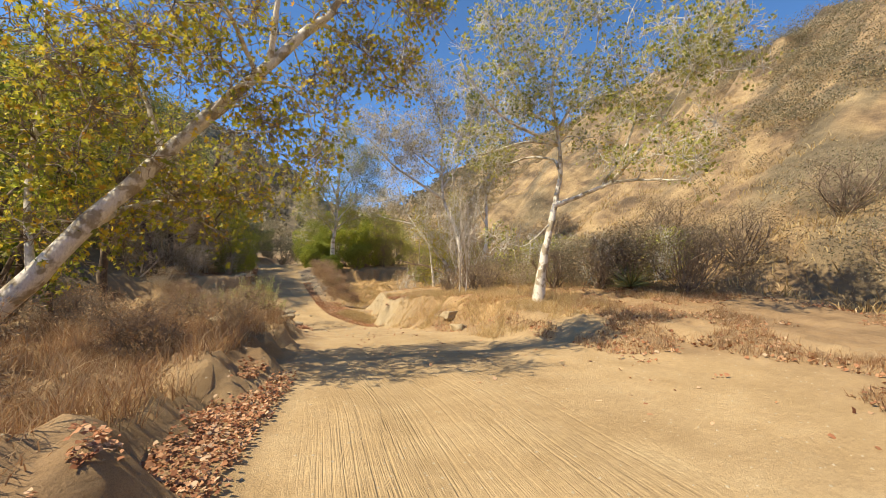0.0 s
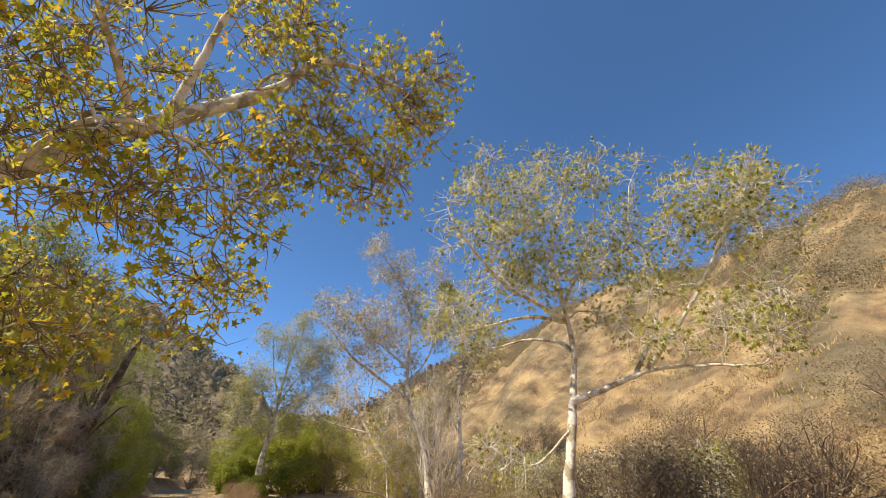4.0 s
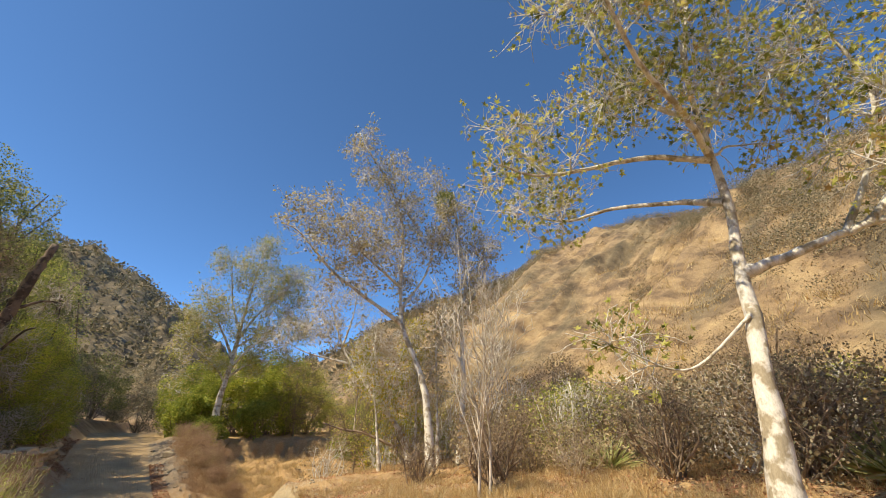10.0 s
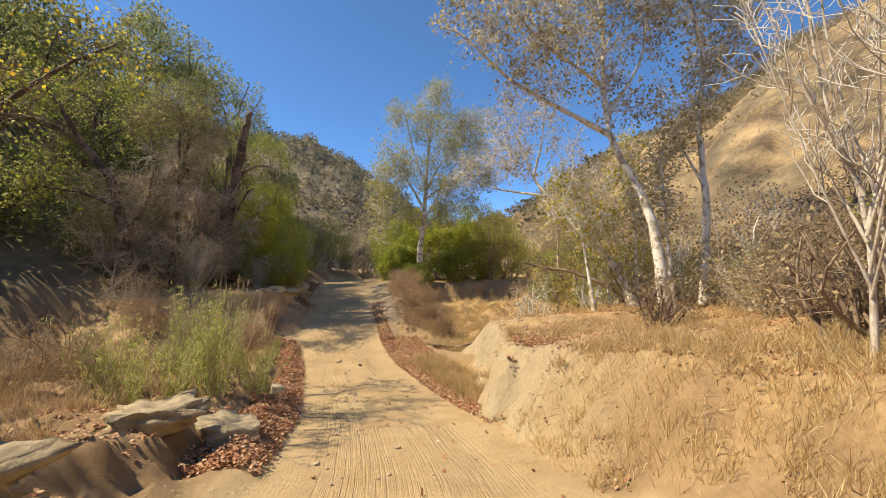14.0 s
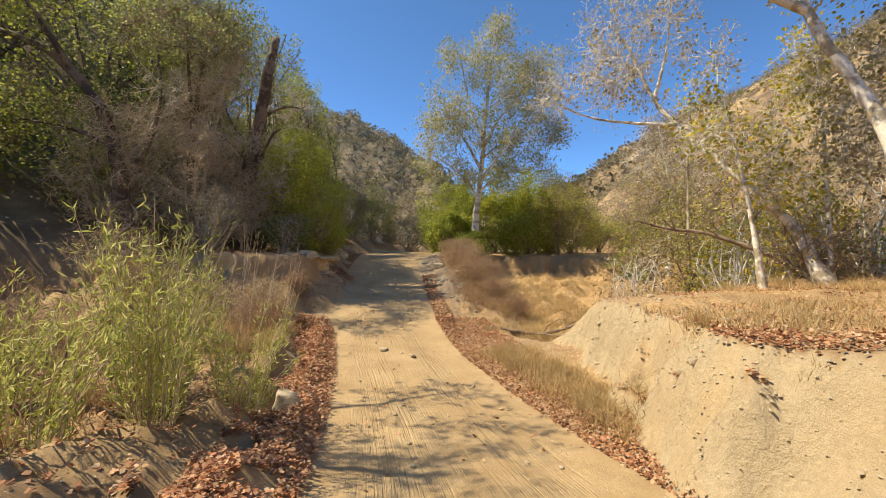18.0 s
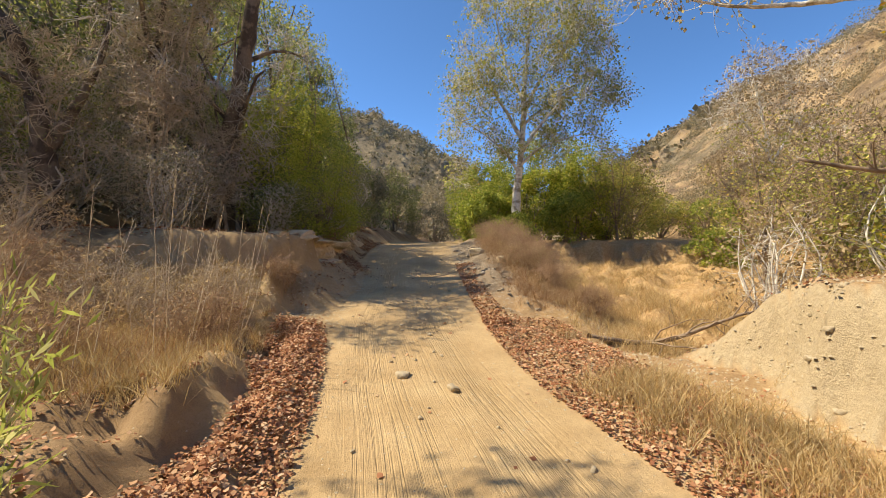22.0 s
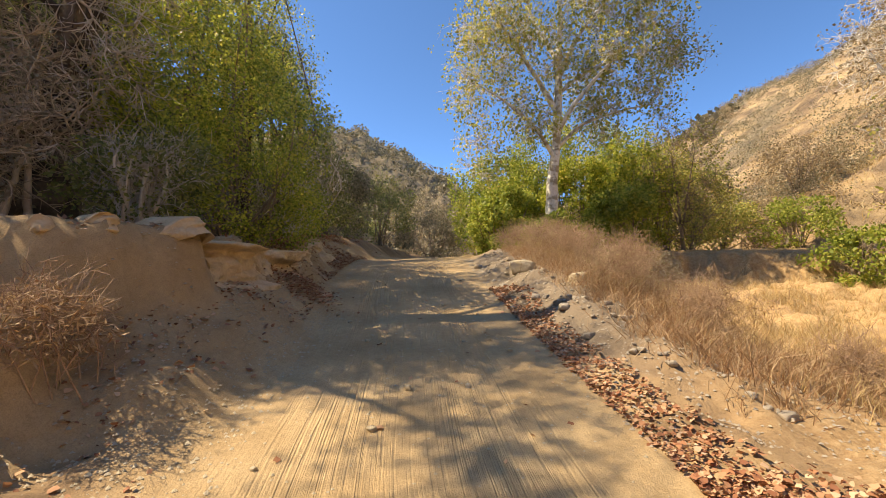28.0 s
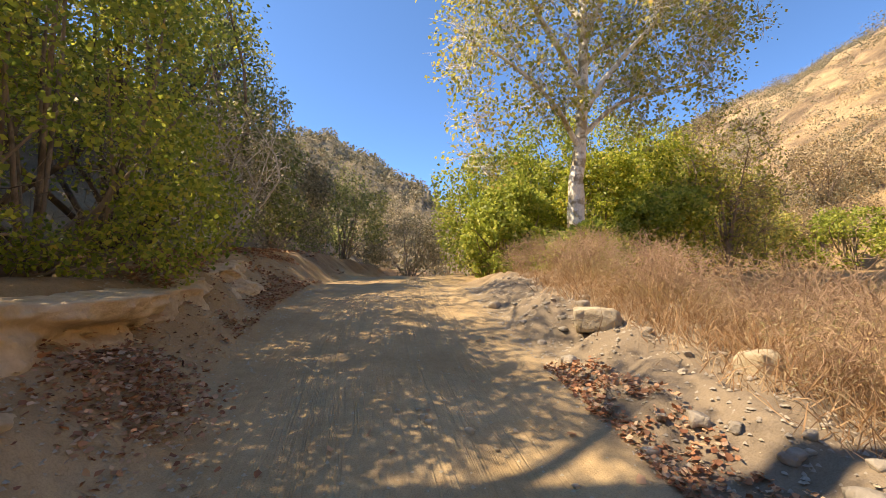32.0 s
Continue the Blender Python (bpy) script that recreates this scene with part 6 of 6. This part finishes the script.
grass("dry_grass", "sparse dry weeds on the sand flat", patch(4.6, 12, 14, 24, 427, 0.02), 1600, GRASS_RUST, R(437), (0.08, 0.3), 12)
grass("dry_grass", "golden dry grass along the berm", strip(36.5, 40.2, -1, 1.0, 3.2, 428), 800, GRASS_GOLD, R(438), (0.1, 0.36), 16)
grass("dry_grass", "dry grass on the hillside", patch(13, 34, 10, 75, 429, -0.15, 0.3), 5000, GRASS_GOLD, R(439), (0.15, 0.5), 5, 0.25, width=0.018)

grass("dry_grass", "rusty weeds and grass over the lumpy berm", strip(13.5, 26, -1, 0.95, 5.5, 448), 3600, GRASS_RUST, R(449), (0.12, 0.5), 16)
litter("fallen_leaves", "dry leaves and bark scattered over the berm", strip(28, 41, -1, 0.9, 3.4, 450), 7000, LEAF_FALLEN, R(451), lift=0.04)
grass("dry_grass", "tall orange-brown weeds behind the berm", patch(-8.5, -3.0, 31, 38, 463, -0.1), 380, GRASS_RUST, R(464), (0.3, 0.75), 16, 0.12)
grass("dry_grass", "tall golden weeds behind the berm", patch(-8.0, -2.8, 30, 38, 465, 0.0), 200, GRASS_GOLD, R(466), (0.3, 0.75), 14, 0.12)
heap = R(441)
litter("fallen_leaves", "heap of russet leaves at the foot of the cut bank", lambda n: (heap.normal(-3.35, 0.24, n), heap.normal(45.4, 0.3, n)), 1400, LEAF_FALLEN, R(442), lift=0.10)
litter("fallen_leaves", "russet leaves drifted over the sloping bank foot", strip(47, 52.5, -1, 0.1, 1.5, 443), 5000, LEAF_FALLEN, R(444), lift=0.06)
crest = R(445)
cy_, cx_ = crest.uniform(20, 118, 420), crest.uniform(38, 50, 420)
gr = R(440)
yy = gr.uniform(14, 52, 9000)
xx = left_x(yy) + gr.uniform(-0.6, 1.6, 9000) * (right_x(yy) - left_x(yy))
ps = gr.uniform(0.004, 0.016, 9000)
oct_v = np.array([[1, 0, 0], [0, 1, 0], [-1, 0, 0], [0, -1, 0], [0, 0, 0.8], [0, 0, -0.5]])
oct_f = np.array([[0, 1, 4], [1, 2, 4], [2, 3, 4], [3, 0, 4]])
pv = np.stack([xx, yy, height(xx, yy)], -1)[:, None] + oct_v[None] * ps[:, None, None] * gr.uniform(0.6, 1.4, (9000, 6, 3))
tagged(new("gravel", mesh_np("gravel", pv.reshape(-1, 3), [((np.arange(9000) * 6)[:, None, None] + oct_f[None]).reshape(-1, 3)], STONE)), "loose pale gravel scattered over the road", "gravel", kind="stuff")

cr = R(452)
cy = cr.uniform(30.5, 39.5, 5200)
cx = right_x(cy) + cr.uniform(0.2, 4.2, 5200)
cs = cr.uniform(0.006, 0.026, 5200)
cv = np.stack([cx, cy, height(cx, cy)], -1)[:, None] + oct_v[None] * cs[:, None, None] * cr.uniform(0.6, 1.4, (5200, 6, 3))
tagged(new("pebbles", mesh_np("pebbles", cv.reshape(-1, 3), [((np.arange(5200) * 6)[:, None, None] + oct_f[None]).reshape(-1, 3)], STONE)), "pebbles and clods loose on the pale cut face", "gravel", kind="stuff")

tr = R(460)
ty = tr.uniform(40.5, 51.5, 4200)
tx = left_x(ty) - tr.random(4200) ** 0.8 * 1.5 + 0.3
ts = tr.uniform(0.005, 0.022, 4200)
tv = np.stack([tx, ty, height(tx, ty)], -1)[:, None] + oct_v[None] * ts[:, None, None] * tr.uniform(0.6, 1.4, (4200, 6, 3))
tagged(new("pebbles", mesh_np("pebbles", tv.reshape(-1, 3), [((np.arange(4200) * 6)[:, None, None] + oct_f[None]).reshape(-1, 3)], STONE)), "pebbles and clods on the slumped foot of the bank", "gravel", kind="stuff")
litter("fallen_leaves", "dry leaves caught on the slumped foot of the bank", patch(-4.3, -2.5, 40.3, 51, 461, -0.12, 1.1, 2.2), 1700, LEAF_FALLEN, R(462), lift=0.02)
vr = R(458)
vy = vr.uniform(41.5, 51, 5000)
vx = right_x(vy) + vr.random(5000) ** 1.2 * 2.4
vs = vr.uniform(0.006, 0.022, 5000)
vv = np.stack([vx, vy, height(vx, vy)], -1)[:, None] + oct_v[None] * vs[:, None, None] * vr.uniform(0.6, 1.4, (5000, 6, 3))
tagged(new("rubble", mesh_np("rubble", vv.reshape(-1, 3), [((np.arange(5000) * 6)[:, None, None] + oct_f[None]).reshape(-1, 3)], STONE_GREY)), "loose grey rubble spread over the road verge", "gravel", kind="stuff")

# ---- brush on the hillsides ----
def scatter_brush(name, label, xs, ys, size, mat, rng, leaves=46, leaf=0.3, tall=0.8, big=0.16):
    n = len(xs)
    c = np.stack([xs, ys, height(xs, ys)], -1)
    d = unit(rng.normal(size=(n, leaves, 3)))
    d[..., 2] = np.abs(d[..., 2])
    r = size[:, None, None] * rng.uniform(0.55, 1.08, (n, leaves, 1))
    p = (c[:, None] + d * r * [1, 1, tall]).reshape(-1, 3)
    way = unit(d.reshape(-1, 3) + rng.normal(0, 0.6, (n * leaves, 3)))
    s = np.clip(np.repeat(size, leaves) * leaf, 0.0, big) * rng.uniform(0.6, 1.4, n * leaves)
    return tagged(new(name, leaves_mesh(name, p, way, s, BROAD, mat, rng, flat=0.4)), label, "brush", kind="stuff")


def hill_spots(n, x0, x1, y0, y1, seed, keep):
    rr = R(seed)
    x, y = rr.uniform(x0, x1, n * 5), rr.uniform(y0, y1, n * 5)
    i = np.flatnonzero((fbm(x, y, 0.08, 4) > keep) & ((x < 0) | (x + 0.6 * (y - 20).clip(0, 25) > 26) & (rr.random(n * 5) < np.interp(y, [20, 45], [0.4, 1]))))[:n]
    return x[i], y[i], rr


x, y, rr = hill_spots(1700, 13.5, 52, 8, 120, 501, 0.04)
scatter_brush("hillside_brush", "brown and grey brush dotted over the sunlit hillside", x, y, rr.uniform(0.3, 1.1, len(x)), LEAF_BROWN, rr, 170, 0.11, big=0.075)
near = R(455)
x, y = near.uniform(15, 46, 1000), near.uniform(6, 112, 1000)
scatter_brush("hillside_brush", "small brown shrubs and tufts on the sunlit slope", x, y, near.uniform(0.2, 0.8, 1000), LEAF_BROWN, near, 130, 0.12, big=0.065)
x, y = near.uniform(18, 48, 1100), near.uniform(60, 118, 1100)
scatter_brush("hillside_brush", "grey-brown shrubs on the upper slope", x, y, near.uniform(0.4, 1.3, 1100), LEAF_GREY, near, 110, 0.15, big=0.12)
x, y, rr = hill_spots(1300, 14, 52, 8, 120, 502, 0.12)
scatter_brush("hillside_brush", "dark grey-green brush along the hillside gullies", x, y, rr.uniform(0.5, 1.5, len(x)), LEAF_GREY, rr, 170, 0.11, big=0.09)
x, y, rr = hill_spots(650, -34, -12.5, 24, 100, 503, -0.25)
scatter_brush("slope_oaks", "dark evergreen scrub oaks covering the shaded slope", x, y, rr.uniform(0.9, 2.2, len(x)), LEAF_OAK, rr, 220, 0.14, 1.2, 0.18)
x, y, rr = hill_spots(4200, -120, 40, 95, 260, 504, -0.22)
scatter_brush("far_brush", "grey-green chaparral on the far hill", x, y, rr.uniform(0.8, 2.2, len(x)), LEAF_FAR, rr, 18, 0.42, big=1)
scatter_brush("hillside_brush", "low brown brush fringing the ridge of the hill", cx_, cy_, crest.uniform(0.4, 1.2, 420), LEAF_BROWN, crest, 40, 0.24)
